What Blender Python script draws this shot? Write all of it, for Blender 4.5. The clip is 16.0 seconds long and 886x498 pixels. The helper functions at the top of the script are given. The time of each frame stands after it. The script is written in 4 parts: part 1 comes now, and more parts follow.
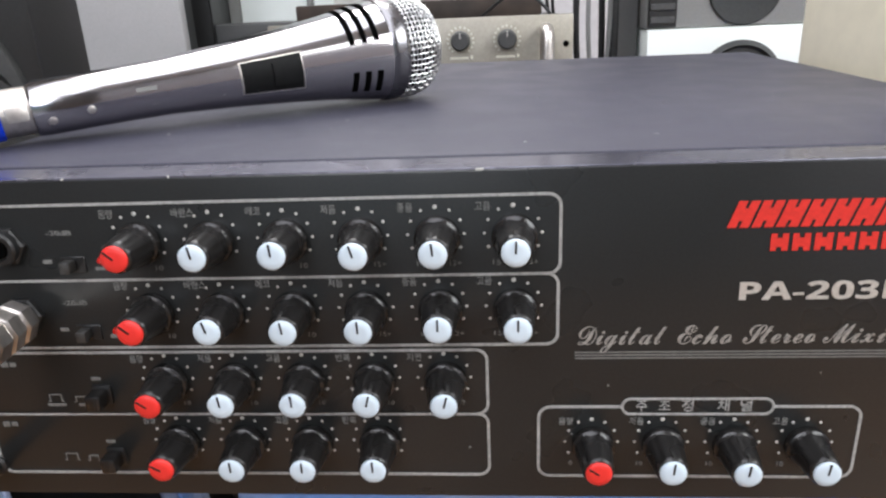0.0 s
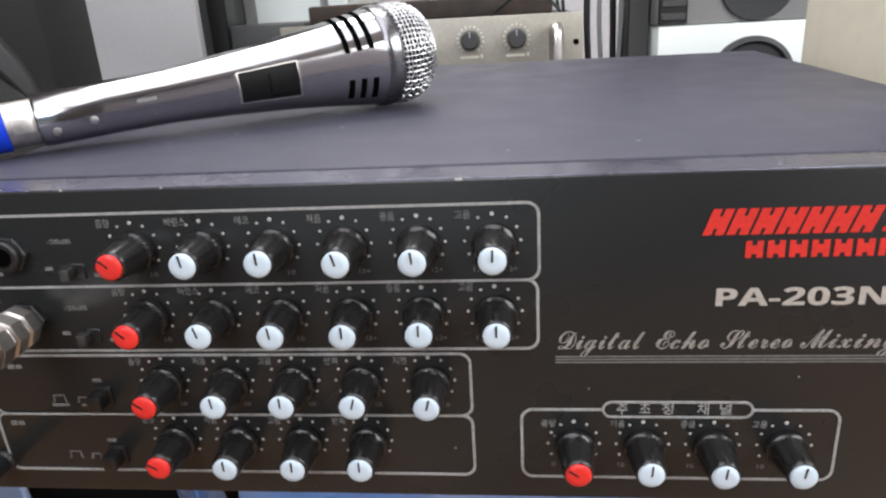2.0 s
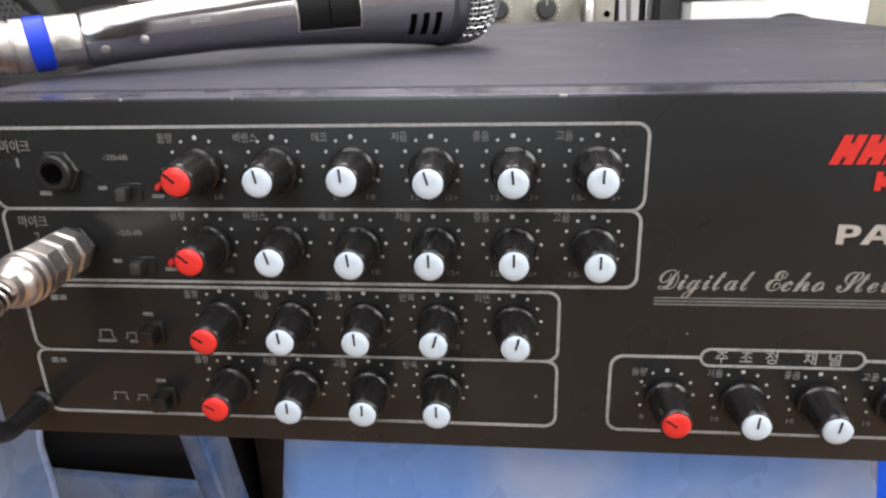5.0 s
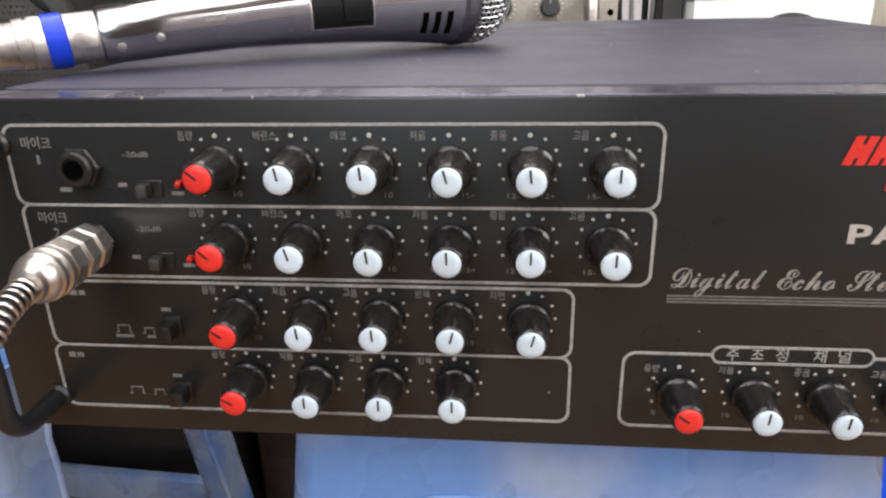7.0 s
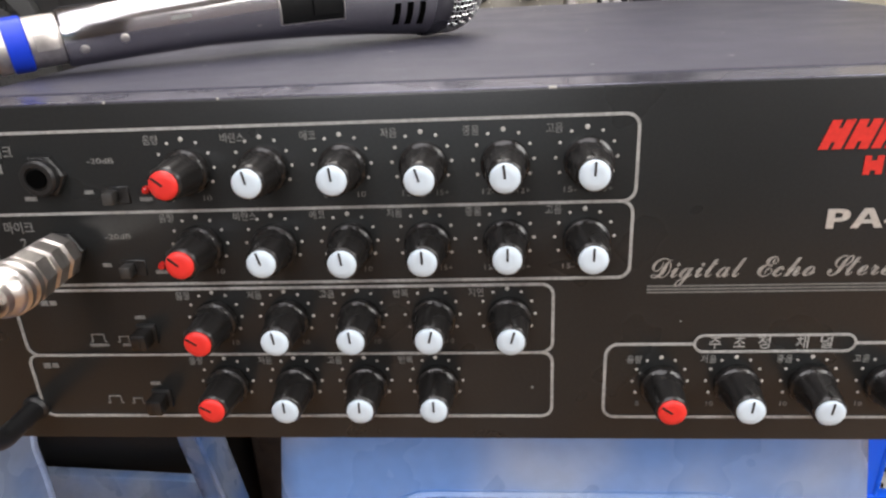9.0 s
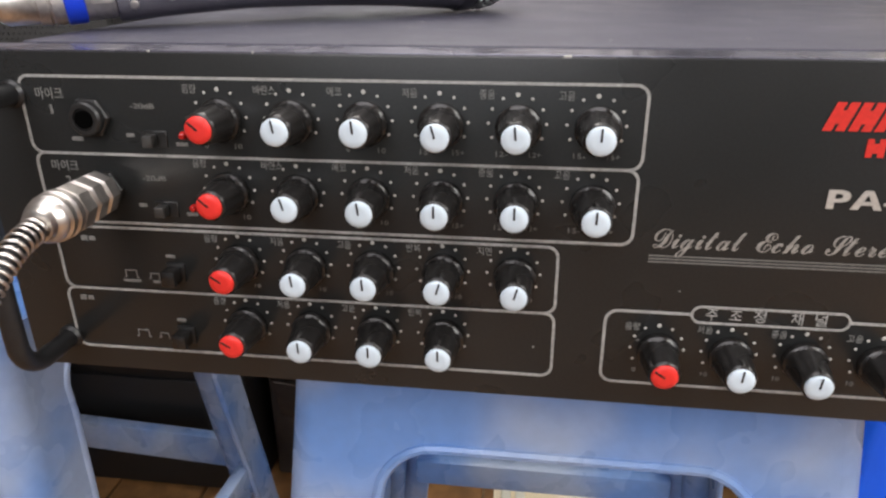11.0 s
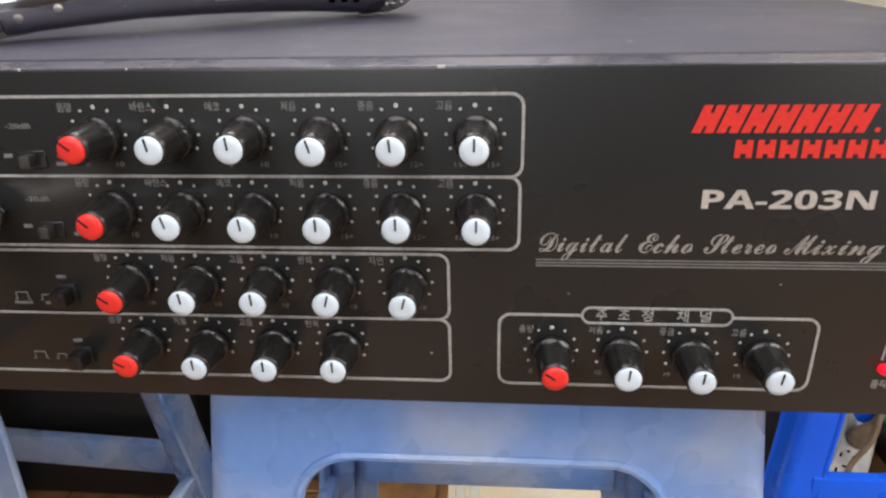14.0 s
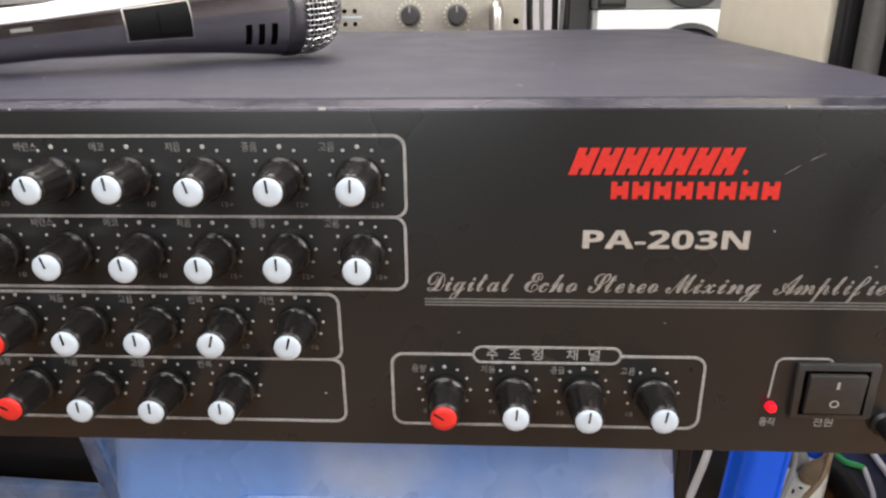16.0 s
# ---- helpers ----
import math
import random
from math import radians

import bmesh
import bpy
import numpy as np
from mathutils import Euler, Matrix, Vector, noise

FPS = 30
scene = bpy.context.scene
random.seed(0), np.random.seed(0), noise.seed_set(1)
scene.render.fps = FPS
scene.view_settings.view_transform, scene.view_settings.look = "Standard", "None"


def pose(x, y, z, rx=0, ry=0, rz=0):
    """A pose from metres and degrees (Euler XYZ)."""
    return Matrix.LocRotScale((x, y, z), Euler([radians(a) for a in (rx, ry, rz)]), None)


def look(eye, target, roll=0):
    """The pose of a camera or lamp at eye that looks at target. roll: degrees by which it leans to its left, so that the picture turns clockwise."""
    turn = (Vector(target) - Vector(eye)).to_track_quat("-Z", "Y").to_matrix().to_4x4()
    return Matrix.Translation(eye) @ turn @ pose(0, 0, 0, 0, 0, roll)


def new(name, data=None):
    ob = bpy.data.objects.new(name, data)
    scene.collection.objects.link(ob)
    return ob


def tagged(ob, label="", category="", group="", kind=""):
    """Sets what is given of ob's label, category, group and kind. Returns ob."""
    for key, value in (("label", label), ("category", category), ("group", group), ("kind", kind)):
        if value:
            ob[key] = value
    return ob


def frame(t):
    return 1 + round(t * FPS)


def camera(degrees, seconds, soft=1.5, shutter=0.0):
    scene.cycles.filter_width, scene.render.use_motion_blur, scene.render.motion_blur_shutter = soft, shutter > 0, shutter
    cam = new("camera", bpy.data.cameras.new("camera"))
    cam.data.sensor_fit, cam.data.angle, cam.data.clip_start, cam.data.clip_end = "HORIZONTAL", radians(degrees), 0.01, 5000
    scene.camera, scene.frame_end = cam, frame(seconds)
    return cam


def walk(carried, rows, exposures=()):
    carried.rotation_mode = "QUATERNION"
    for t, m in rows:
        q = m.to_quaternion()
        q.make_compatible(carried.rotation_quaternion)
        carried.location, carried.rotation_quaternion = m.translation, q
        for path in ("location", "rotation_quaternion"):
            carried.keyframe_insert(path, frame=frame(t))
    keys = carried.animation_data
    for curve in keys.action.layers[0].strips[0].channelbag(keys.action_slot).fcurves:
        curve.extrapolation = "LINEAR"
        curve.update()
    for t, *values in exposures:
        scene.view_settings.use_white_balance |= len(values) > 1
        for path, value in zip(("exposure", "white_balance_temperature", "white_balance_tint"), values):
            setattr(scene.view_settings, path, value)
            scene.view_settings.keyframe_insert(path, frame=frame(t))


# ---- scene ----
cam = camera(64.7, 16.0, soft=2.4)
PATH = [
    (0, (0.001, -0.232, 0.667), (-0.149, 1.644, -0.009), -2.6),
    (0.5, (-0.003, -0.239, 0.663), (-0.176, 1.628, -0.032), -1.8),
    (1, (0.011, -0.234, 0.669), (-0.166, 1.633, -0.026), -3.4),
    (1.5, (0.006, -0.234, 0.669), (-0.171, 1.633, -0.024), -2.7),
    (2, (0.016, -0.236, 0.673), (-0.196, 1.63, -0.014), -3.4),
    (2.5, (0.03, -0.232, 0.667), (-0.213, 1.634, -0.012), -2.8),
    (3, (0.004, -0.226, 0.655), (-0.25, 1.632, -0.041), -2.1),
    (3.5, (0.005, -0.216, 0.648), (-0.199, 1.637, -0.076), -1.7),
    (4, (0.007, -0.226, 0.663), (-0.16, 1.634, -0.053), -2.6),
    (4.5, (-0.002, -0.227, 0.66), (-0.183, 1.64, -0.036), -2.2),
    (5, (-0.02, -0.227, 0.646), (-0.215, 1.632, -0.064), -1.6),
    (5.2, (-0.021, -0.227, 0.647), (-0.214, 1.63, -0.07), -1.8),
    (7.5, (-0.027, -0.231, 0.648), (-0.214, 1.625, -0.072), -1.2),
    (8, (-0.023, -0.226, 0.649), (-0.206, 1.625, -0.087), -1.9),
    (8.5, (-0.028, -0.225, 0.647), (-0.191, 1.63, -0.083), -2.2),
    (8.7, (-0.026, -0.224, 0.65), (-0.18, 1.626, -0.094), -2.9),
    (10.8, (-0.008, -0.241, 0.645), (-0.251, 1.583, -0.137), -0.7),
    (11, (-0.013, -0.241, 0.644), (-0.263, 1.582, -0.138), -0.4),
    (11.5, (-0.03, -0.251, 0.634), (-0.329, 1.568, -0.143), 0.0),
    (12, (-0.034, -0.254, 0.637), (-0.367, 1.554, -0.15), -1.1),
    (12.5, (-0.024, -0.236, 0.631), (-0.361, 1.575, -0.148), -1.0),
    (13, (-0.018, -0.242, 0.642), (-0.374, 1.609, -0.026), -1.8),
    (13.5, (-0.011, -0.23, 0.639), (-0.302, 1.588, -0.142), -2.6),
    (14, (0.016, -0.236, 0.65), (-0.145, 1.587, -0.156), -1.4),
    (14.5, (0.036, -0.241, 0.655), (0.027, 1.599, -0.13), 0.0),
    (15, (0.047, -0.235, 0.652), (0.104, 1.608, -0.123), 0.6),
    (15.5, (0.058, -0.229, 0.655), (0.042, 1.629, -0.086), -0.6),
    (16, (0.049, -0.235, 0.651), (-0.051, 1.632, -0.059), -0.7),
]
EXPOSURES = [(0, 0.03, 6150, 8), (1, 0.02, 6150, 8), (2, -0.03, 6180, 8), (2.5, -0.06, 6180, 8), (3, -0.18, 6180, 8), (3.5, -0.05, 6200, 8), (4, 0.02, 6200, 8), (5, 0.02, 6380, 9),
             (8, 0.06, 6520, 9.5), (11, -0.04, 6580, 10), (12, 0.0, 6580, 10), (13, -0.02, 6580, 10), (15, 0.03, 6600, 10), (16, 0.03, 6650, 10)]
walk(cam, [(t, look(eye, target, roll)) for t, eye, target, roll in PATH], EXPOSURES)

# world and light: a shop lit by ceiling tubes, with an added open front and fill lamps
world = bpy.data.worlds.new("world")
scene.world = world
world.use_nodes = True
wn = world.node_tree
sky = wn.nodes.new("ShaderNodeTexSky")
sky.sky_type, sky.sun_disc = "NISHITA", False
sky.sun_elevation, sky.sun_rotation = radians(62), radians(67)
wn.links.new(sky.outputs[0], wn.nodes["Background"].inputs[0])
wn.nodes["Background"].inputs[1].default_value = 0.09


def area_lamp(name, x, y, z, target, sx, sy, watts, colour):
    data = bpy.data.lights.new(name, "AREA")
    data.shape, data.size, data.size_y, data.energy, data.color = "RECTANGLE", sx, sy, watts, colour
    ob = new(name, data)
    ob.matrix_world = look((x, y, z), target)
    return ob


area_lamp("ceiling_panel", -0.20, -0.85, 2.42, (-0.20, -0.85, 0), 1.6, 2.6, 47, (0.972, 0.952, 1.0))
area_lamp("ceiling_panel", -0.30, 1.00, 2.45, (-0.30, 1.00, 0), 1.2, 0.8, 36, (1.0, 0.96, 0.90))
# Added fill from the front left, no window there; lifts upright faces.
area_lamp("front_fill", -0.55, -2.22, 1.75, (0.10, 0.0, 0.45), 1.7, 1.0, 33, (0.995, 0.955, 0.975))
# Added fill from the right, for the deep blue stool and the panel's right.
area_lamp("side_fill", 1.47, -0.55, 1.45, (0.45, -0.10, 0.15), 1.5, 0.9, 38, (1.0, 0.975, 0.94))

sun_data = bpy.data.lights.new("sun", "SUN")
sun_data.energy, sun_data.angle, sun_data.color = 3.4, radians(0.6), (1.0, 0.96, 0.86)
new("sun", sun_data).matrix_world = look((1.50, -0.50, 1.45), (0.73, -0.80, 0.0))      # added: a warm patch on the unseen floor for the panel to reflect

# ---------------------------------------------------------------- materials


def material(name, colour, rough=0.5, metal=0.0, grain=0.0, grain_size=400.0, blotch=0.0, blotch_size=12.0, bump=0.0,
             bump_size=600.0, tint=None, coat=0.0, emit=None, vary=0.0, spec=0.5, rough_vary=0.0, contrast=0.2):
    m = bpy.data.materials.new(name)
    m.use_nodes = True
    t = m.node_tree
    b = t.nodes["Principled BSDF"]
    b.inputs["Roughness"].default_value = rough
    b.inputs["Metallic"].default_value = metal
    b.inputs["Coat Weight"].default_value = coat
    b.inputs["Specular IOR Level"].default_value = spec
    col = t.nodes.new("ShaderNodeRGB")
    col.outputs[0].default_value = (*colour, 1)
    out = col.outputs[0]
    co = t.nodes.new("ShaderNodeTexCoord").outputs["Object"]

    def noise_at(size, detail=4.0):
        n = t.nodes.new("ShaderNodeTexNoise")
        n.inputs["Scale"].default_value, n.inputs["Detail"].default_value = size, detail
        t.links.new(co, n.inputs["Vector"])
        return n.outputs["Fac"]

    def spread(fac, lo, hi, a=0.3, z=0.7):
        r = t.nodes.new("ShaderNodeMapRange")
        r.interpolation_type = "SMOOTHSTEP"
        for i, v in enumerate((a, z, lo, hi)):
            r.inputs[i + 1].default_value = v
        t.links.new(fac, r.inputs[0])
        return r.outputs[0]

    def mix(kind, fac, a, c):
        x = t.nodes.new("ShaderNodeMix")
        x.data_type, x.blend_type = "RGBA", kind
        if isinstance(fac, float):
            x.inputs[0].default_value = fac
        else:
            t.links.new(fac, x.inputs[0])
        for slot, v in ((6, a), (7, c)):
            if isinstance(v, tuple):
                x.inputs[slot].default_value = (*v, 1)
            else:
                t.links.new(v, x.inputs[slot])
        return x.outputs[2]

    if blotch:
        f = noise_at(blotch_size, 2.5)
        out = mix("MIX", spread(f, 0.0, blotch, 0.5 - contrast, 0.5 + contrast), out, tint or tuple(c * 0.55 for c in colour))
    if grain:
        out = mix("MULTIPLY", 1.0, out, mix("MIX", spread(noise_at(grain_size, 3.0), 0.0, 1.0), (1 - grain,) * 3, (1.0, 1.0, 1.0)))
    if vary:
        info = t.nodes.new("ShaderNodeObjectInfo")
        out = mix("MULTIPLY", 1.0, out, mix("MIX", info.outputs["Random"], (1 - vary,) * 3, (1.0, 1.0, 1.0)))
    t.links.new(out, b.inputs["Base Color"])
    if rough_vary:
        t.links.new(spread(noise_at(26.0, 2.5), max(0.02, rough - rough_vary), rough + rough_vary), b.inputs["Roughness"])
    if bump:
        bp = t.nodes.new("ShaderNodeBump")
        bp.inputs["Strength"].default_value, bp.inputs["Distance"].default_value = bump, 0.0006
        t.links.new(noise_at(bump_size, 3.0), bp.inputs["Height"])
        t.links.new(bp.outputs[0], b.inputs["Normal"])
    if emit:
        b.inputs["Emission Color"].default_value = (*emit[:3], 1)
        b.inputs["Emission Strength"].default_value = emit[3]
    return m


PANEL = material("black_panel_paint", (0.0168, 0.0180, 0.0182), 0.29, grain=0.2, grain_size=900, blotch=0.2, blotch_size=3.5,
                 tint=(0.0208, 0.0214, 0.0204), rough_vary=0.02, bump=0.03, bump_size=1400, spec=0.40)
EDGE = material("panel_edge_metal", (0.152, 0.148, 0.190), 0.28, metal=0.55, grain=0.25, blotch=0.5, blotch_size=14, rough_vary=0.1)
COVER = material("cover_textured_paint", (0.060, 0.059, 0.083), 0.46, grain=0.3, grain_size=1500, blotch=0.5, blotch_size=4.5,
                 tint=(0.070, 0.067, 0.083), bump=0.22, bump_size=2200, rough_vary=0.05, spec=0.36)
GRILLE = material("black_grille_paint", (0.026, 0.026, 0.024), 0.5, grain=0.3, blotch=0.4, blotch_size=14)
PRINT = material("grey_print", (0.36, 0.36, 0.345), 0.5, grain=0.35, grain_size=700)
FAINT = material("worn_grey_print", (0.205, 0.205, 0.195), 0.55, grain=0.4, grain_size=900)
DOT = material("white_print", (0.44, 0.43, 0.40), 0.5, grain=0.2, grain_size=900)
SILVER_PRINT = material("silver_print", (0.60, 0.60, 0.57), 0.33, metal=0.45, grain=0.15, grain_size=700)
RED_PRINT = material("red_print", (0.62, 0.030, 0.022), 0.45, grain=0.15, grain_size=600)
KNOB = material("black_knob_plastic", (0.014, 0.013, 0.0125), 0.22, grain=0.2, blotch=0.3, blotch_size=120, rough_vary=0.08)
CAP_W = material("white_cap_plastic", (0.55, 0.645, 0.72), 0.45, blotch=0.12, blotch_size=300, tint=(0.52, 0.58, 0.62), vary=0.08)
CAP_R = material("red_cap_plastic", (0.72, 0.030, 0.024), 0.42, blotch=0.2, blotch_size=300, vary=0.06)
BLACK = material("black_plastic", (0.012, 0.012, 0.012), 0.42, grain=0.3, bump=0.1, bump_size=900)
RUBBER = material("black_rubber", (0.011, 0.011, 0.0115), 0.42, grain=0.3, rough_vary=0.1)
MATT = material("matt_black_plastic", (0.006, 0.006, 0.006), 0.5, grain=0.2, spec=0.16)
SCRIPT_INK = material("silver_script_print", (0.42, 0.42, 0.40), 0.36, metal=0.4, grain=0.35, grain_size=500)
RULE_INK = material("dull_silver_print", (0.20, 0.20, 0.19), 0.45, metal=0.2, grain=0.3, grain_size=500)
HOLE = material("dark_hole", (0.002, 0.002, 0.002), 0.9, spec=0.0)
GREYPL = material("grey_switch_plastic", (0.035, 0.034, 0.032), 0.45, grain=0.2)
LED_R = material("red_led", (0.5, 0.005, 0.012), 0.25, emit=(1.0, 0.01, 0.03, 0.9))
LED_OFF = material("red_led_off", (0.45, 0.015, 0.012), 0.2)
CHROME = material("chrome_plate", (0.41, 0.40, 0.415), 0.12, metal=1.0, blotch=0.4, blotch_size=60, tint=(0.38, 0.36, 0.37), rough_vary=0.04)
NICKEL = material("nickel_metal", (0.66, 0.62, 0.58), 0.40, metal=1.0, grain=0.2, grain_size=300, rough_vary=0.08)
WIRE = material("grille_wire", (0.72, 0.72, 0.72), 0.30, metal=1.0, grain=0.2)
RING = material("brushed_ring", (0.22, 0.215, 0.225), 0.26, metal=1.0, rough_vary=0.06)
FOAM = material("dark_foam", (0.02, 0.02, 0.02), 0.9)
BLUE_RING = material("blue_ring_plastic", (0.006, 0.040, 0.52), 0.35)
CREAM_CABLE = material("cream_cable", (0.60, 0.54, 0.40), 0.5, grain=0.2)
STOOL = material("light_blue_plastic", (0.135, 0.275, 0.61), 0.29, grain=0.07, grain_size=120, blotch=0.75, blotch_size=9.0, contrast=0.13,
                 tint=(0.40, 0.46, 0.55), bump=0.05, bump_size=40, rough_vary=0.10)
STOOL_DEEP = material("deep_blue_plastic", (0.003, 0.125, 0.86), 0.34, blotch=0.4, blotch_size=10, tint=(0.008, 0.09, 0.80), rough_vary=0.08)
WALL = material("wall_paint", (0.58, 0.56, 0.58), 0.75, grain=0.08, grain_size=60, blotch=0.35, blotch_size=3, tint=(0.55, 0.53, 0.54), bump=0.1, bump_size=200)
BROWNWALL = material("dark_unseen_wall", (0.10, 0.085, 0.075), 0.6, grain=0.2, grain_size=30, blotch=0.4, blotch_size=4)
MINT = material("mint_wall_paint", (0.55, 0.68, 0.58), 0.75, grain=0.08, grain_size=60, blotch=0.3, blotch_size=3, bump=0.1, bump_size=200)
CEIL = material("ceiling_paint", (0.78, 0.78, 0.76), 0.8, grain=0.06, grain_size=40, blotch=0.2, blotch_size=2)
PLANK = material("orange_wood_floor", (0.34, 0.170, 0.062), 0.4, grain=0.35, grain_size=45, blotch=0.5, blotch_size=8, vary=0.3, rough_vary=0.1)
CREAM = material("cream_painted_board", (0.88, 0.82, 0.64), 0.5, grain=0.05, grain_size=80, blotch=0.3, blotch_size=6, tint=(0.80, 0.72, 0.62), bump=0.1)
GREYPAINT = material("grey_paint", (0.26, 0.26, 0.25), 0.5, grain=0.1, blotch=0.3, blotch_size=9)
MIDGREY = material("mid_grey_paint", (0.14, 0.14, 0.13), 0.45, grain=0.1, blotch=0.3, blotch_size=9)
DARKGREY = material("dark_grey_paint", (0.055, 0.056, 0.056), 0.5, grain=0.2, blotch=0.3, blotch_size=9)
LIGHTGREY = material("light_grey_sheet", (0.50, 0.49, 0.49), 0.5, grain=0.06, blotch=0.3, blotch_size=5)
BGAMP = material("champagne_aluminium", (0.38, 0.355, 0.30), 0.42, metal=0.35, grain=0.12, grain_size=300, blotch=0.3, blotch_size=15)
WHITE = material("white_lacquer", (0.76, 0.80, 0.77), 0.35, blotch=0.2, blotch_size=8)
CONE = material("woofer_cone", (0.022, 0.024, 0.024), 0.55, grain=0.3)
DARKCARD = material("dark_cardboard", (0.055, 0.038, 0.028), 0.8, grain=0.3, grain_size=60, blotch=0.7, blotch_size=16, tint=(0.02, 0.016, 0.014))
CARD = material("brown_cardboard", (0.27, 0.19, 0.11), 0.8, grain=0.2, grain_size=90, blotch=0.4, blotch_size=14)
PAPER = material("cream_paper", (0.82, 0.70, 0.48), 0.75, grain=0.1, blotch=0.4, blotch_size=12, tint=(0.78, 0.76, 0.72))
STRIP = material("white_socket_plastic", (0.74, 0.72, 0.62), 0.45, blotch=0.4, blotch_size=40)
BAG = material("pale_plastic_film", (0.66, 0.63, 0.66), 0.35, blotch=0.5, blotch_size=30, tint=(0.5, 0.46, 0.5), bump=0.3, bump_size=120)
PINKWOOD = material("pinkish_wood", (0.52, 0.30, 0.22), 0.6, grain=0.3, grain_size=90, blotch=0.4, blotch_size=20)
PALE_GROUND = material("pale_unseen_ground", (0.43, 0.44, 0.43), 0.8, grain=0.2, grain_size=40, blotch=0.4, blotch_size=2)
GREEN = material("green_wire_plastic", (0.02, 0.22, 0.05), 0.45)
GREYWIRE = material("grey_wire_plastic", (0.45, 0.43, 0.42), 0.5)

# ---------------------------------------------------------------- builders


def mesh_of(name, bm, mat, smooth=None):
    me = bpy.data.meshes.new(name)
    bmesh.ops.recalc_face_normals(bm, faces=bm.faces[:])
    if smooth is not None:
        for f in bm.faces:
            f.smooth = True
        for e in bm.edges:
            e.smooth = len(e.link_faces) == 2 and e.calc_face_angle(0) < radians(smooth)
    bm.to_mesh(me)
    bm.free()
    me.materials.append(mat)
    return me


def thing(name, loc, label, category, group="", kind=""):
    ob = new(name)
    ob.empty_display_size = 0.02
    ob.location = loc
    return tagged(ob, label, category, group, kind)


def part(name, bm, mat, parent, label="", smooth=38):
    """One mesh under a thing or a part, its shape given in the world."""
    me = bm if isinstance(bm, bpy.types.Mesh) else mesh_of(name, bm, mat, smooth)
    ob = new(name, me)
    ob.parent = parent
    if parent.type == "EMPTY":
        ob.matrix_parent_inverse = parent.matrix_basis.inverted()
    return tagged(ob, label)


def piece(name, me, parent, m, label=""):
    """A part that shares a mesh, at its own pose in the parent's space (the world, for a part of a thing)."""
    ob = new(name, me)
    ob.parent = parent
    if parent.type == "EMPTY":
        ob.matrix_parent_inverse = parent.matrix_basis.inverted()
    ob.matrix_basis = m
    return tagged(ob, label)


def whole(name, bm, mat, label, category, kind="", group="", smooth=38):
    return tagged(new(name, mesh_of(name, bm, mat, smooth)), label, category, group, kind)


def box(x0, x1, y0, y1, z0, z1, bevel=0.0, segs=2, bm=None, m=None):
    bm = bm or bmesh.new()
    made = bmesh.ops.create_cube(bm, size=1.0, matrix=Matrix.Translation(((x0 + x1) / 2, (y0 + y1) / 2, (z0 + z1) / 2))
                                 @ Matrix.Diagonal((x1 - x0, y1 - y0, z1 - z0, 1)))
    verts = made["verts"]
    if bevel:
        edges = list({e for v in verts for e in v.link_edges})
        out = bmesh.ops.bevel(bm, geom=edges, offset=bevel, segments=segs, affect="EDGES", profile=0.5)
        verts = list({v for f in out["faces"] for v in f.verts} | {v for v in verts if v.is_valid})
    if m is not None:
        bmesh.ops.transform(bm, matrix=m, verts=verts)
    return bm


def lathe(profile, segs=28, m=None, bm=None):
    """A turned solid round z from (radius, height) pairs; the ends are closed."""
    bm = bm or bmesh.new()
    rings = []
    for r, h in profile:
        rings.append([bm.verts.new((r * math.cos(2 * math.pi * k / segs), r * math.sin(2 * math.pi * k / segs), h)) for k in range(segs)])
    for a, b in zip(rings, rings[1:]):
        for k in range(segs):
            bm.faces.new((a[k], a[(k + 1) % segs], b[(k + 1) % segs], b[k]))
    bm.faces.new(rings[0][::-1])
    bm.faces.new(rings[-1])
    if m is not None:
        bmesh.ops.transform(bm, matrix=m, verts=[v for ring in rings for v in ring])
    return bm


def smooth_path(points, steps=8):
    """A Catmull-Rom curve through the points."""
    p = [Vector(q) for q in points]
    p = [p[0] * 2 - p[1]] + p + [p[-1] * 2 - p[-2]]
    out = []
    for i in range(1, len(p) - 2):
        for k in range(steps):
            t = k / steps
            a, b, c, d = p[i - 1:i + 3]
            out.append(0.5 * ((2 * b) + (c - a) * t + (2 * a - 5 * b + 4 * c - d) * t * t + (3 * b - a - 3 * c + d) * t ** 3))
    return out + [p[-2]]


def tube(points, radius, segs=10, bm=None, closed=False):
    bm = bm or bmesh.new()
    pts = [Vector(q) for q in points]
    n = len(pts)
    up, rings = None, []
    for i, p in enumerate(pts):
        way = (pts[(i + 1) % n] - pts[i - 1]) if closed else (pts[min(i + 1, n - 1)] - pts[max(i - 1, 0)])
        way.normalize()
        if up is None:
            up = way.orthogonal().normalized()
        up = (up - way * up.dot(way)).normalized()
        side = way.cross(up)
        r = radius[i] if isinstance(radius, (list, tuple)) else radius
        rings.append([bm.verts.new(p + r * (up * math.cos(2 * math.pi * k / segs) + side * math.sin(2 * math.pi * k / segs))) for k in range(segs)])
    for a, b in zip(rings, rings[1:] + (rings[:1] if closed else [])):
        for k in range(segs):
            bm.faces.new((a[k], a[(k + 1) % segs], b[(k + 1) % segs], b[k]))
    if not closed:
        bm.faces.new(rings[0][::-1])
        bm.faces.new(rings[-1])
    return bm


def rounded_loop(x0, x1, z0, z1, r, n=6):
    """Points round a rounded rectangle, in (x, z)."""
    out = []
    for cx, cz, a0 in ((x1 - r, z1 - r, 0), (x0 + r, z1 - r, 90), (x0 + r, z0 + r, 180), (x1 - r, z0 + r, 270)):
        for k in range(n + 1):
            a = radians(a0 + 90 * k / n)
            out.append((cx + r * math.cos(a), cz + r * math.sin(a)))
    return out


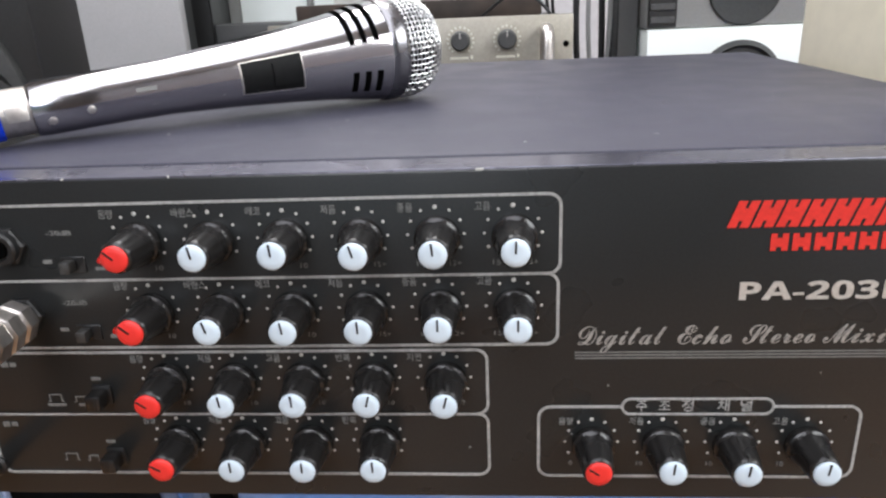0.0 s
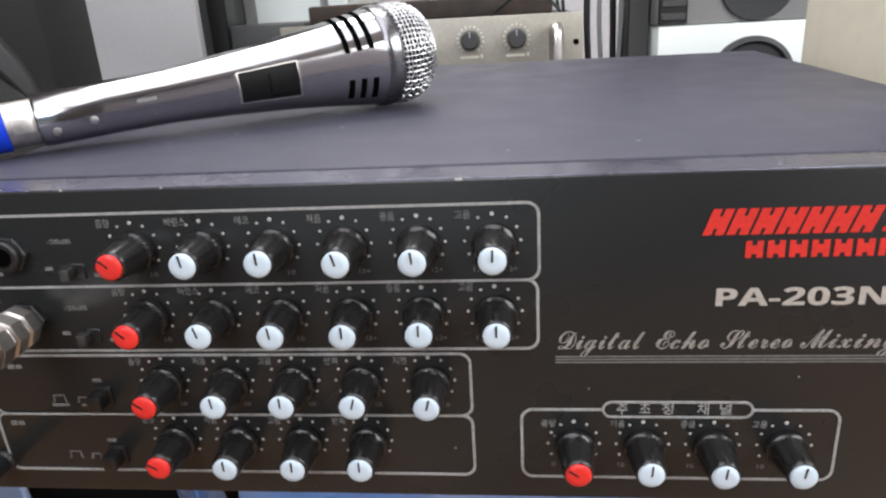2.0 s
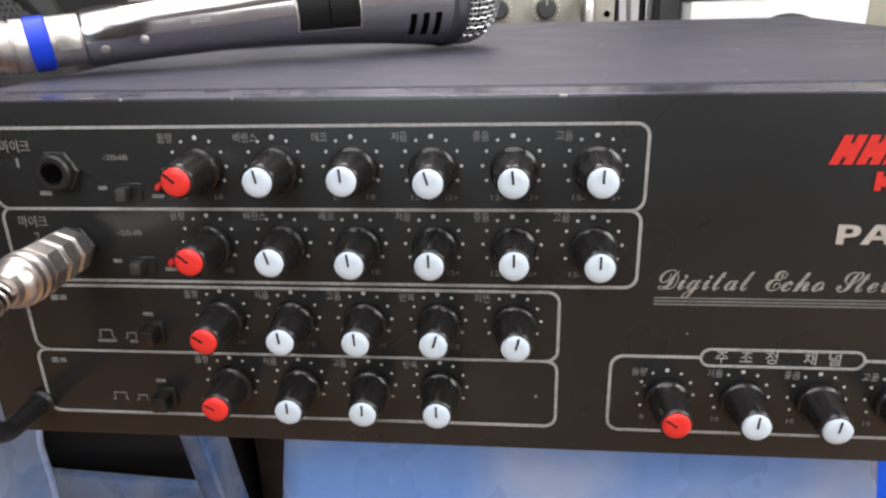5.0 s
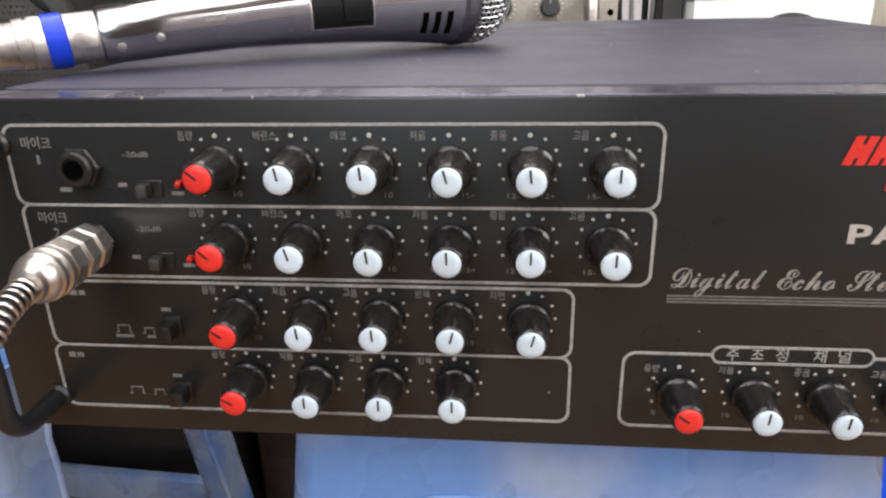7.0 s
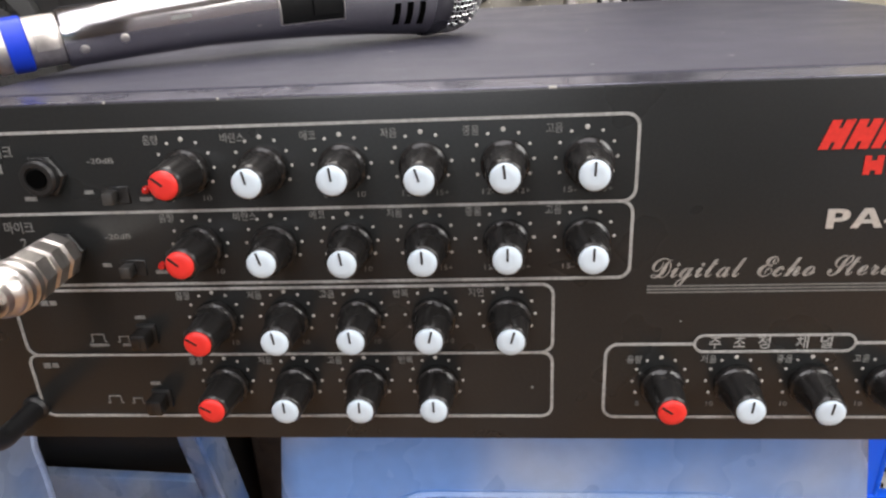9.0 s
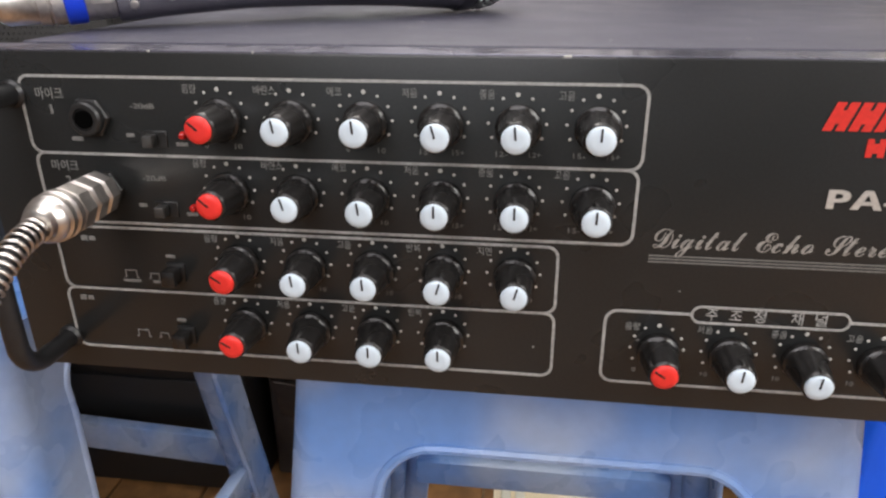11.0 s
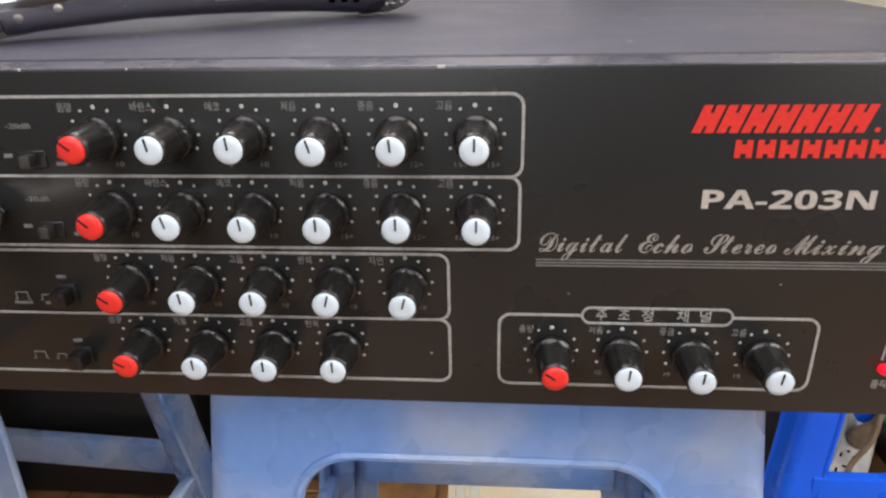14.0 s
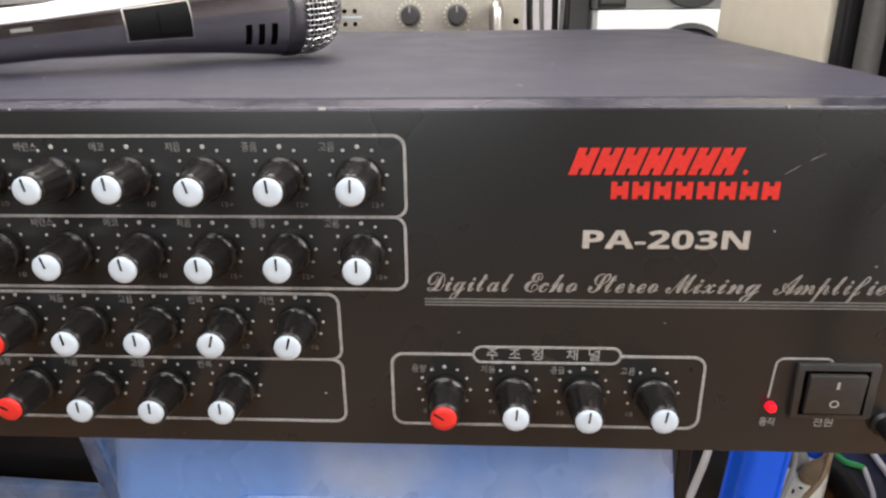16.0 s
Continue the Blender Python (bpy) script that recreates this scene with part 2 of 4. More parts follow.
def ribbon(points, width, y_back, y_front, closed, bm=None):
    """A raised printed line in the panel's plane, along (x, z) points."""
    bm = bm or bmesh.new()
    n = len(points)
    rows = []
    for i, (x, z) in enumerate(points):
        a = points[(i - 1) % n] if (closed or i) else points[i]
        b = points[(i + 1) % n] if (closed or i < n - 1) else points[i]
        d = Vector((b[0] - a[0], b[1] - a[1])).normalized() * (width / 2)
        rows.append([bm.verts.new(q) for q in ((x - d.y, y_back, z + d.x), (x - d.y, y_front, z + d.x), (x + d.y, y_front, z - d.x), (x + d.y, y_back, z - d.x))])
    for a, b in zip(rows, rows[1:] + (rows[:1] if closed else [])):
        for k in range(3):
            bm.faces.new((a[k], a[k + 1], b[k + 1], b[k]))
    return bm


def bar(bm, x0, x1, z0, z1, y0=-0.00005, y1=-0.0003, shear=0.0):
    """A printed block in the panel's plane, leaning by shear."""
    lean = shear * (z1 - z0)
    q = [(x0, z0), (x1, z0), (x1 + lean, z1), (x0 + lean, z1)]
    a = [bm.verts.new((x, y0, z)) for x, z in q]
    b = [bm.verts.new((x, y1, z)) for x, z in q]
    bm.faces.new(b)
    for k in range(4):
        bm.faces.new((a[k], a[(k + 1) % 4], b[(k + 1) % 4], b[k]))
    return bm


def lettering(name, text, mat, parent, x0, x1, z0, height, shear=0.0, weight=0.0, y=-0.0002, label="", m=None):
    """Raised letters in the panel's plane: from x0 to x1 on the base line z0, capitals of that height."""
    cu = bpy.data.curves.new(name, "FONT")
    cu.body, cu.size, cu.shear, cu.offset, cu.extrude, cu.resolution_u = text, 1.0, shear, weight, 0.01, 3
    tmp = new(name, cu)
    bpy.context.view_layer.update()
    me = bpy.data.meshes.new_from_object(tmp.evaluated_get(bpy.context.evaluated_depsgraph_get()))
    bpy.data.objects.remove(tmp)
    co = [v.co.copy() for v in me.vertices]
    if not co:
        return None
    lo, hi = min(c.x for c in co), max(c.x for c in co)
    k = (x1 - x0) / (hi - lo)
    s = height / 0.73
    for v, c in zip(me.vertices, co):
        v.co = (x0 + (c.x - lo) * k, y - c.z * 0.01, z0 + c.y * s)
    me.materials.clear()
    me.materials.append(mat)
    ob = new(name, me)
    ob.parent = parent
    if parent.type == "EMPTY":
        ob.matrix_parent_inverse = parent.matrix_basis.inverted()
    return tagged(ob, label)


AHEAD = pose(0, 0, 0, 90)      # turns a solid of revolution so that its top points out of the panel, to -y

# ---------------------------------------------------------------- the room
whole("floor", box(-1.5, 1.5, -2.4, 1.7, -0.06, -0.006), CARD, "brown sub-floor under the wooden boards", "floor", "structure")
W = 0.12
whole("wall_north", box(-1.5, 1.5, 1.6, 1.6 + W, 0, 2.6), WALL, "pale lilac painted shop wall", "wall", "structure")
# Out of view; dark only to keep the panel's left reflection low.
whole("wall_west", box(-1.5 - W, -1.5, -2.4, 1.6 + W, 0, 2.6), BROWNWALL, "unseen dark brown wall, added to darken the panel's reflection", "wall", "structure")
# Out of view; its opening is made up to let in side light and sun.
east = box(1.5, 1.5 + W, -2.4, -1.32, 0, 2.6)
box(1.5, 1.5 + W, 0.22, 1.6 + W, 0, 2.6, bm=east)
box(1.5, 1.5 + W, -1.32, 0.22, 0, 0.98, bm=east)
box(1.5, 1.5 + W, -1.32, 0.22, 1.92, 2.6, bm=east)
whole("wall_east", east, WALL, "unseen pale wall with an opening added for the side light", "wall", "structure")
# Out of view; dark for the chrome's reflection, opened to brighten the upper panel's.
south = box(-1.5, -1.30, -2.4, -2.4 + W, 0, 2.6)
box(0.25, 1.5, -2.4, -2.4 + W, 0, 2.6, bm=south)
box(-1.30, 0.25, -2.4, -2.4 + W, 2.1, 2.6, bm=south)
whole("wall_south", south, BROWNWALL, "unseen dark brown wall with a wide opening, added for reflections", "wall", "structure")
whole("ceiling", box(-1.5 - W, 1.5 + W, -2.4, 1.6 + W, 2.6, 2.7), CEIL, "white painted ceiling", "ceiling", "structure")
# Out of view; pale so that the upper panel reflects a cool brightness.
whole("ground", box(-40, 40, -40, 40, -0.16, -0.07), PALE_GROUND, "unseen pale grey ground, brightened for the panel's reflection", "ground", "structure")

# ---------------------------------------------------------------- the mixing amplifier
XL, XR, ZB, ZT = -0.2285, 0.2212, 0.4768, 0.6118
amp = thing("mixing_amplifier", (-0.006, 0.16, 0.46),
            "black mixing amplifier with knobs and handles, on a blue stool", "amplifier")

front = box(XL, XR, 0.0, 0.0190, ZB, ZT, 0.0009, 2)
front = part("front_panel", front, PANEL, amp, "black painted front panel with worn edges")
part("panel_top_edge", box(XL + 0.001, XR - 0.001, 0.0006, 0.0184, ZT - 0.0004, ZT + 0.0004, 0.0003, 1), EDGE, front, "scuffed lilac-grey top edge")
part("cover", box(XL + 0.012, XR - 0.004, 0.0202, 0.396, ZB + 0.004, 0.6128, 0.0010, 2), COVER, amp, "dusty grey-violet textured steel cover")
part("chassis", box(XL + 0.014, XR - 0.013, 0.015, 0.385, ZB + 0.006, 0.606), BLACK, amp)
foot = mesh_of("foot", lathe([(0.011, 0), (0.012, 0.002), (0.0135, 0.0165)], 16), RUBBER, 38)
for x in (-0.105, 0.115):
    for y in (0.06, 0.27):
        piece("foot", foot, amp, pose(x, y, 0.4602))

# dust and lint lying on the cover
dust = bmesh.new()
grit = random.Random(7)
for _ in range(42):
    x, y, q = grit.uniform(XL + 0.03, XR - 0.03), grit.uniform(0.03, 0.37), grit.uniform(0.00012, 0.0004)
    box(-q * grit.uniform(1, 3.5), q * grit.uniform(1, 2), -q, q, 0, q * 0.6, bm=dust, m=pose(x, y, 0.61285, 0, 0, grit.uniform(0, 180)))
tagged(part("dust", dust, PRINT, amp, "pale dust specks", None), kind="stuff")

# chips where the paint has gone
for x, w, z in ((-0.004, 0.0026, ZT - 0.0002), (-0.113, 0.0006, ZT), (-0.152, 0.0008, ZT), (0.150, 0.0007, ZT), (0.186, 0.0014, ZT - 0.0001), (-0.216, 0.0009, ZT)):
    part("paint_chip", box(x - w / 2, x + w / 2, -0.00015, 0.0008, z - 0.0002, z + 0.0006, 0.0002, 2), DOT, front, "", None)
for x, z, w in ((0.0290, 0.5065, 0.0005), (-0.0105, 0.5005, 0.0006), (0.1180, 0.5330, 0.0004), (0.0420, 0.5280, 0.0004), (0.1520, 0.5690, 0.0005), (0.1890, 0.5560, 0.0006)):
    part("speck", lathe([(w, 0), (w * 0.6, 0.00025)], 6, pose(x, 0, z) @ AHEAD), FAINT, front, "", None)
scratch = tube([(0.1525, -0.00004, 0.5895), (0.1550, -0.0001, 0.5912), (0.1568, -0.00004, 0.5924)], 0.00012, 5)
tube([(0.1600, -0.00004, 0.5942), (0.1622, -0.0001, 0.5954), (0.1645, -0.00004, 0.5965)], 0.00015, 5, scratch)
part("scratch", scratch, FAINT, front)

# printed frames
LINE = 0.00105
FRAMES = ((-0.2056, 0.0236, 0.5736, 0.6028), (-0.2052, 0.0230, 0.5456, 0.5736), (-0.2048, -0.0030, 0.5158, 0.5434), (-0.2056, -0.0030, 0.4878, 0.5158))
for i, (x0, x1, z0, z1) in enumerate(FRAMES):
    part("printed_frame", ribbon(rounded_loop(x0, x1, z0, z1, 0.0042), LINE, 0.0, -0.00022 - 0.00006 * i, True), PRINT, front, "rounded grey printed outline")
mx0, mx1, mz0, mz1, r = 0.0162, 0.1347, 0.4874, 0.5188, 0.0045
loop = rounded_loop(mx0, mx1, mz0, mz1, r)
run = [(0.0476, mz1)] + loop[7:] + loop[:7] + [(0.1030, mz1)]
part("printed_frame", ribbon(run, LINE, 0.0, -0.00026, False), PRINT, front, "rounded grey printed outline")
part("printed_frame", ribbon(rounded_loop(0.0476, 0.1030, 0.5156, 0.5222, 0.0032), LINE * 0.85, 0.0, -0.00034, True), PRINT, front, "pill-shaped printed outline")
bend = [(0.1636 - 0.0030 * math.cos(a), 0.5160 + 0.0030 * math.sin(a)) for a in (0.0, 0.4, 0.8, 1.2, 1.57)]
part("printed_frame", ribbon([(0.1598, 0.5020)] + bend + [(0.1792, 0.5190), (0.1806, 0.5184), (0.1812, 0.5174)], 0.0008, 0.0, -0.00026, False), PRINT, front, "thin printed line")
rules = bmesh.new()
for z in (0.5417, 0.5405, 0.5393):
    bar(rules, 0.0294, 0.1990, z, z + 0.0005)
part("printed_rule", rules, RULE_INK, front, "triple printed rule")

# knobs
knob_bm = lathe([(0.0080, 0.0), (0.0080, 0.0006), (0.0082, 0.0014), (0.0080, 0.0030), (0.0072, 0.0035), (0.0071, 0.0044), (0.0059, 0.0150), (0.0057, 0.0166), (0.0050, 0.0174)], 48)
for v in knob_bm.verts:      # shallow flutes round the grip
    if 0.004 < v.co.z < 0.0160:
        a = math.atan2(v.co.y, v.co.x)
        v.co.xy *= 1.0 - 0.09 * max(0.0, math.cos(8 * a))
knob_bm.verts.ensure_lookup_table()
bmesh.ops.transform(knob_bm, matrix=AHEAD, verts=knob_bm.verts[:])
knob_me = mesh_of("knob", knob_bm, KNOB, 50)
cap_profile = [(0.0045, 0.0168), (0.0048, 0.0174), (0.0048, 0.0181), (0.0044, 0.0185), (0.0024, 0.01865)]
cap_white = mesh_of("cap", lathe(cap_profile, 28, AHEAD), CAP_W, 60)
cap_red = mesh_of("cap", lathe(cap_profile, 28, AHEAD), CAP_R, 60)
line_me = mesh_of("pointer", box(-0.00036, 0.00036, -0.01885, -0.0184, 0.0000, 0.0044), BLACK)
tick_me = mesh_of("grip_mark", box(-0.0005, 0.0005, -0.0166, -0.0130, 0.0056, 0.0062, 0.0002, 1), GREYPL)


dot_small = mesh_of("dial_dot", lathe([(0.00058, 0.0), (0.00048, 0.0002)], 8, AHEAD), DOT)
dot_large = mesh_of("dial_dot", lathe([(0.00085, 0.0), (0.0007, 0.0002)], 8, AHEAD), DOT)
ROW_X = [-0.1280 + 0.02704 * k for k in range(6)]
MAIN_X = [0.0364 + 0.02650 * k for k in range(4)]
KNOBS = []
for z, angles in ((0.5890, (-50, -10, -5, -15, -5, 2)), (0.5612, (-50, -15, -6, -1, 1, 1)), (0.5318, (-55, -6, -3, 16, 15)), (0.5038, (-60, -1, 1, 0))):
    for k, a in enumerate(angles):
        KNOBS.append((ROW_X[k] + (0.0006 if z < 0.54 else 0), z, a, k == 0))
for k, a in enumerate((-55, 5, 6, 9)):
    KNOBS.append((MAIN_X[k], 0.5032, a, k == 0))
rnd = random.Random(4)
for x, z, a, red in KNOBS:
    for q in range(-4, 5):
        piece("dial_dot", dot_small if q else dot_large, front, pose(x + 0.0100 * math.sin(radians(30 * q)), 0, z + 0.0100 * math.cos(radians(30 * q))))
    k = piece("knob", knob_me, amp, pose(x + 0.0005, -0.0005, z - 0.0009, rnd.uniform(-1.5, 1.5), 0, rnd.uniform(-1.5, 1.5)) @ pose(0, 0, 0, 0, a), "tapered black knob with a red cap" if red else "tapered black knob with a white cap")
    piece("cap", cap_red if red else cap_white, k, Matrix(), "red cap" if red else "white cap")
    piece("pointer", line_me, k, Matrix())
    piece("grip_mark", tick_me, k, Matrix())

# labels beside the dials
H = 0.0027
for z, words in ((0.6002, ("음량", "바란스", "에코", "저음", "중음", "고음")), (0.5724, ("음량", "바란스", "에코", "저음", "중음", "고음")),
                 (0.5418, ("음량", "저음", "고음", "반복", "지연")), (0.5142, ("음량", "저음", "고음", "반복"))):
    for k, w in enumerate(words):
        wide = 0.0027 * len(w)
        lettering("lettering", w, FAINT, front, ROW_X[k] - 0.0132, ROW_X[k] - 0.0132 + wide, z - 0.0026, H)
for k, w in enumerate(("음량", "저음", "중음", "고음")):
    lettering("lettering", w, FAINT, front, MAIN_X[k] - 0.0125, MAIN_X[k] - 0.0070, 0.5112, 0.0026)
for i, w in enumerate(("주", "조", "정", "채", "널")):
    x = (0.0547, 0.0632, 0.0717, 0.0848, 0.0931)[i]
    lettering("lettering", w, PRINT, front, x - 0.0021, x + 0.0021, 0.5172, 0.0040)
for z in (0.5890, 0.5612):
    pairs = (("0", "10"), ("", ""), ("0", "10"), ("15-", "15+"), ("12-", "12+"), ("15-", "15+"))
    for k, (a, b) in enumerate(pairs):
        if a:
            lettering("lettering", a, FAINT, front, ROW_X[k] - 0.0072, ROW_X[k] - 0.0072 + 0.0014 * len(a), z - 0.0118, 0.0020)
            lettering("lettering", b, FAINT, front, ROW_X[k] + 0.0045, ROW_X[k] + 0.0045 + 0.0014 * len(b), z - 0.0118, 0.0020)
for k, x in enumerate(ROW_X[:5]):
    lettering("lettering", "10", FAINT, front, x + 0.0055, x + 0.0080, 0.5200, 0.0019)
lettering("lettering", "0", FAINT, front, MAIN_X[0] - 0.0085, MAIN_X[0] - 0.0070, 0.4925, 0.0020)
for x in MAIN_X[1:]:
    lettering("lettering", "10", FAINT, front, x - 0.0090, x - 0.0065, 0.4925, 0.0019)
for z, n in ((0.5946, "1"), (0.5668, "2")):
    lettering("lettering", "마이크", FAINT, front, -0.1995, -0.1885, z, 0.0036)
    lettering("lettering", n, FAINT, front, -0.1948, -0.1939 if n == "1" else -0.1926, z - 0.0058, 0.0036)
    lettering("lettering", "-20dB", FAINT, front, -0.1625, -0.1530, z - 0.0032, 0.0020)
    for x0, x1, z0, z1 in ((-0.1885, -0.1840, z - 0.0160, z - 0.0144), (-0.1660, -0.1628, z - 0.0140, z - 0.0126), (-0.1465, -0.1420, z - 0.0170, z - 0.0156)):
        part("worn_print", bar(bmesh.new(), x0, x1, z0, z1), FAINT, front)
BARS = [(-0.1586, -0.1548, 0.5312, 0.5326), (-0.1586, -0.1548, 0.5022, 0.5036), (-0.1790, -0.1715, 0.5196, 0.5207), (-0.1660, -0.1625, 0.5196, 0.5207)]
for x, z in ((-0.1925, 0.5372), (-0.1988, 0.5100)):
    BARS += [(x - 0.0016, x + 0.0012, z, z + 0.0022), (x + 0.0020, x + 0.0044, z + 0.0002, z + 0.0020)]
for q in BARS:
    part("worn_print", bar(bmesh.new(), *q), FAINT, front)
for x, z in ((-0.1752, 0.5216), (-0.1650, 0.5214), (-0.1748, 0.4938), (-0.1655, 0.4936)):
    w = 0.0024 if x < -0.17 else 0.0018
    sign = ribbon([(x - w - 0.001, z), (x - w, z), (x - w, z + w * 1.3), (x + w, z + w * 1.3), (x + w, z), (x + w + 0.001, z)], 0.0005, 0, -0.0002, False)
    part("button_sign", sign, FAINT, front)

for w, x0, x1 in (("동작", 0.1580, 0.1640), ("전원", 0.1782, 0.1856)):
    lettering("lettering", w, PRINT, front, x0, x1, 0.4898, 0.0030)

# the maker's marks as plain slanted blocks, then the model and the description
for i in range(7):
    x, logo = 0.0796 + i * 0.00805, bmesh.new()
    z0, z1 = 0.5892, 0.5986
    bar(logo, x, x + 0.0029, z0, z1, shear=0.35)      # a leaning block with a notch above and below
    bar(logo, x + 0.0029 + 0.35 * 0.0024, x + 0.0041 + 0.35 * 0.0024, z0 + 0.0024, z0 + 0.0068, shear=0.35)
    bar(logo, x + 0.0041, x + 0.0070, z0, z1, shear=0.35)
    part("maker_mark", logo, RED_PRINT, front, "red slanted block mark")
part("maker_mark", lathe([(0.0009, 0), (0.0008, 0.0002)], 12, pose(0.1392, 0, 0.5901) @ AHEAD), RED_PRINT, front, "small red round mark")
for i in range(8):
    x, logo = 0.0946 + i * 0.00728, bmesh.new()
    bar(logo, x, x + 0.0020, 0.5806, 0.5868)
    bar(logo, x + 0.0020, x + 0.0038, 0.5820, 0.5852)
    bar(logo, x + 0.0038, x + 0.0058, 0.5806, 0.5868)
    part("maker_mark", logo, RED_PRINT, front, "red block mark")
BOLD = {c: chr(0x1D5D4 + i) for i, c in enumerate("ABCDEFGHIJKLMNOPQRSTUVWXYZ")} | {c: chr(0x1D7EC + i) for i, c in enumerate("0123456789")}
lettering("model_lettering", "".join(BOLD.get(c, c) for c in "PA-203N"), SILVER_PRINT, front, 0.0860, 0.1438, 0.5624, 0.0068, 0.0, 0.008, label="silver model lettering")
SCRIPT = {c: chr(0x1D4D0 + i) for i, c in enumerate("ABCDEFGHIJKLMNOPQRSTUVWXYZ")} | {c: chr(0x1D4EA + i) for i, c in enumerate("abcdefghijklmnopqrstuvwxyz")}
WORDS = (("Digital", 0.0304, 0.0620), ("Echo", 0.0660, 0.0850), ("Stereo", 0.0890, 0.1140), ("Mixing", 0.1168, 0.1505), ("Amplifier", 0.1550, 0.1978))
for w, x0, x1 in WORDS:
    lettering("description_lettering", "".join(SCRIPT[c] for c in w), SCRIPT_INK, front, x0, x1, 0.5452, 0.0086, 0.12, label="silver script lettering")

# jacks, slide switches, push buttons, lamps
JX, JZ = -0.1785, (0.5880, 0.5600)
for z in JZ:
    m = pose(JX, 0, z)
    jack = part("jack_socket", lathe([(0.0078, 0), (0.0078, 0.0020), (0.0071, 0.0026)], 6, m @ AHEAD), BLACK, amp, "black jack socket with a hexagonal nut")
    ring = bmesh.new()
    lathe([(0.0064, 0.0020), (0.0064, 0.0050), (0.0057, 0.0058), (0.0042, 0.0058), (0.0038, 0.0050)], 28, m @ AHEAD, ring)
    part("collar", ring, BLACK, jack)
    part("opening", lathe([(0.0034, 0.0030), (0.0033, 0.0060)], 20, m @ AHEAD), HOLE, jack)
for z in (0.5800, 0.5522):
    slot = part("slide_switch", box(-0.1592, -0.1498, -0.0006, 0.0002, z - 0.0032, z + 0.0032, 0.0003, 1), BLACK, amp, "black slide switch")
    part("lever", box(-0.1575, -0.1535, -0.0052, -0.0004, z - 0.0022, z + 0.0022, 0.0005, 2), GREYPL, slot)
for z in (0.5250, 0.4962):
    b = part("push_button", box(-0.1590, -0.1512, -0.0012, 0.0002, z - 0.0042, z + 0.0042, 0.0006, 2), BLACK, amp, "black push button")
    part("plunger", box(-0.1582, -0.1522, -0.0082, -0.001, z - 0.0032, z + 0.0032, 0.0007, 2), KNOB, b)
for z in (0.5818, 0.5532):
    lamp = part("peak_lamp", lathe([(0.0015, 0), (0.0015, 0.0012), (0.0011, 0.0021), (0.0004, 0.0024)], 14, pose(-0.1432, 0, z) @ AHEAD), LED_OFF, amp, "small red peak lamp")
part("power_lamp", lathe([(0.0021, 0), (0.0021, 0.0014), (0.0016, 0.0027), (0.0006, 0.0032)], 16, pose(0.1610, 0, 0.4984) @ AHEAD), LED_R, amp, "lit red power lamp")

sw = part("power_switch", box(0.1682, 0.1984, -0.0020, 0.0005, 0.4940, 0.5176, 0.0007, 2), GREYPL, amp, "black rocker power switch")
part("gap", box(0.1708, 0.1948, -0.0023, -0.0019, 0.4962, 0.5150), HOLE, sw)
RM = pose(0.1826, -0.0026, 0.5056, 3)
rk = box(-0.0104, 0.0104, -0.0014, 0.0022, -0.0084, 0.0084, 0.0005, 2)
bmesh.ops.transform(rk, matrix=RM, verts=rk.verts[:])
rk = part("rocker", rk, GREYPL, sw)
for word, x0, x1, z, hgt in (("I", -0.0005, 0.0005, 0.0030, 0.0032), ("O", -0.0017, 0.0017, -0.0052, 0.0034)):
    ob = lettering("switch_mark", word, DOT, sw, x0, x1, z, hgt, y=-0.0015)
    ob.matrix_basis = RM

for x, z0, z1 in ((-0.2090, 0.4915, 0.5960), (0.2048, 0.4915, 0.5945)):
    rr, d = 0.0125, 0.030
    pts = [(x, 0.001, z1)] + [(x, -d + rr * (1 - math.sin(a)), z1 - rr * (1 - math.cos(a))) for a in [radians(10 * k) for k in range(10)]]
    low = [(x, y, z0 + z1 - z) for _, y, z in pts[::-1]]
    handle = part("handle", tube(pts + low, 0.0040, 16), RUBBER, amp, "black bow handle")
    for z in (z0, z1):
        part("flange", lathe([(0.0054, 0), (0.0054, 0.0010), (0.0044, 0.0022)], 20, pose(x, 0, z) @ AHEAD), RUBBER, handle)

# ---------------------------------------------------------------- jack plug with its cable
plug = thing("jack_plug", (JX, 0, JZ[1]), "nickel jack plug with spring sleeve and black cable, in socket", "plug")
pm = pose(JX + 0.0015, 0, JZ[1] + 0.0004, -1, 0, 2) @ AHEAD
part("sleeve", lathe([(0.0050, 0.0062), (0.0080, 0.0066), (0.0086, 0.0078), (0.0086, 0.0128), (0.0076, 0.0134), (0.0076, 0.0147), (0.0086, 0.0153), (0.0088, 0.021),
                      (0.0074, 0.0216), (0.0074, 0.0230), (0.0088, 0.0236), (0.0090, 0.0300), (0.0078, 0.0306)], 8, pm), NICKEL, plug, "fluted nickel barrel", 30)
part("collar", lathe([(0.0078, 0.0306), (0.0088, 0.0312), (0.0089, 0.0338), (0.0078, 0.0343), (0.0076, 0.0352), (0.0086, 0.0358), (0.0086, 0.0378), (0.0076, 0.0384),
                      (0.0074, 0.0392), (0.0080, 0.0398), (0.0074, 0.0416), (0.0060, 0.0428), (0.0056, 0.0452), (0.0040, 0.0456)], 32, pm), NICKEL, plug)
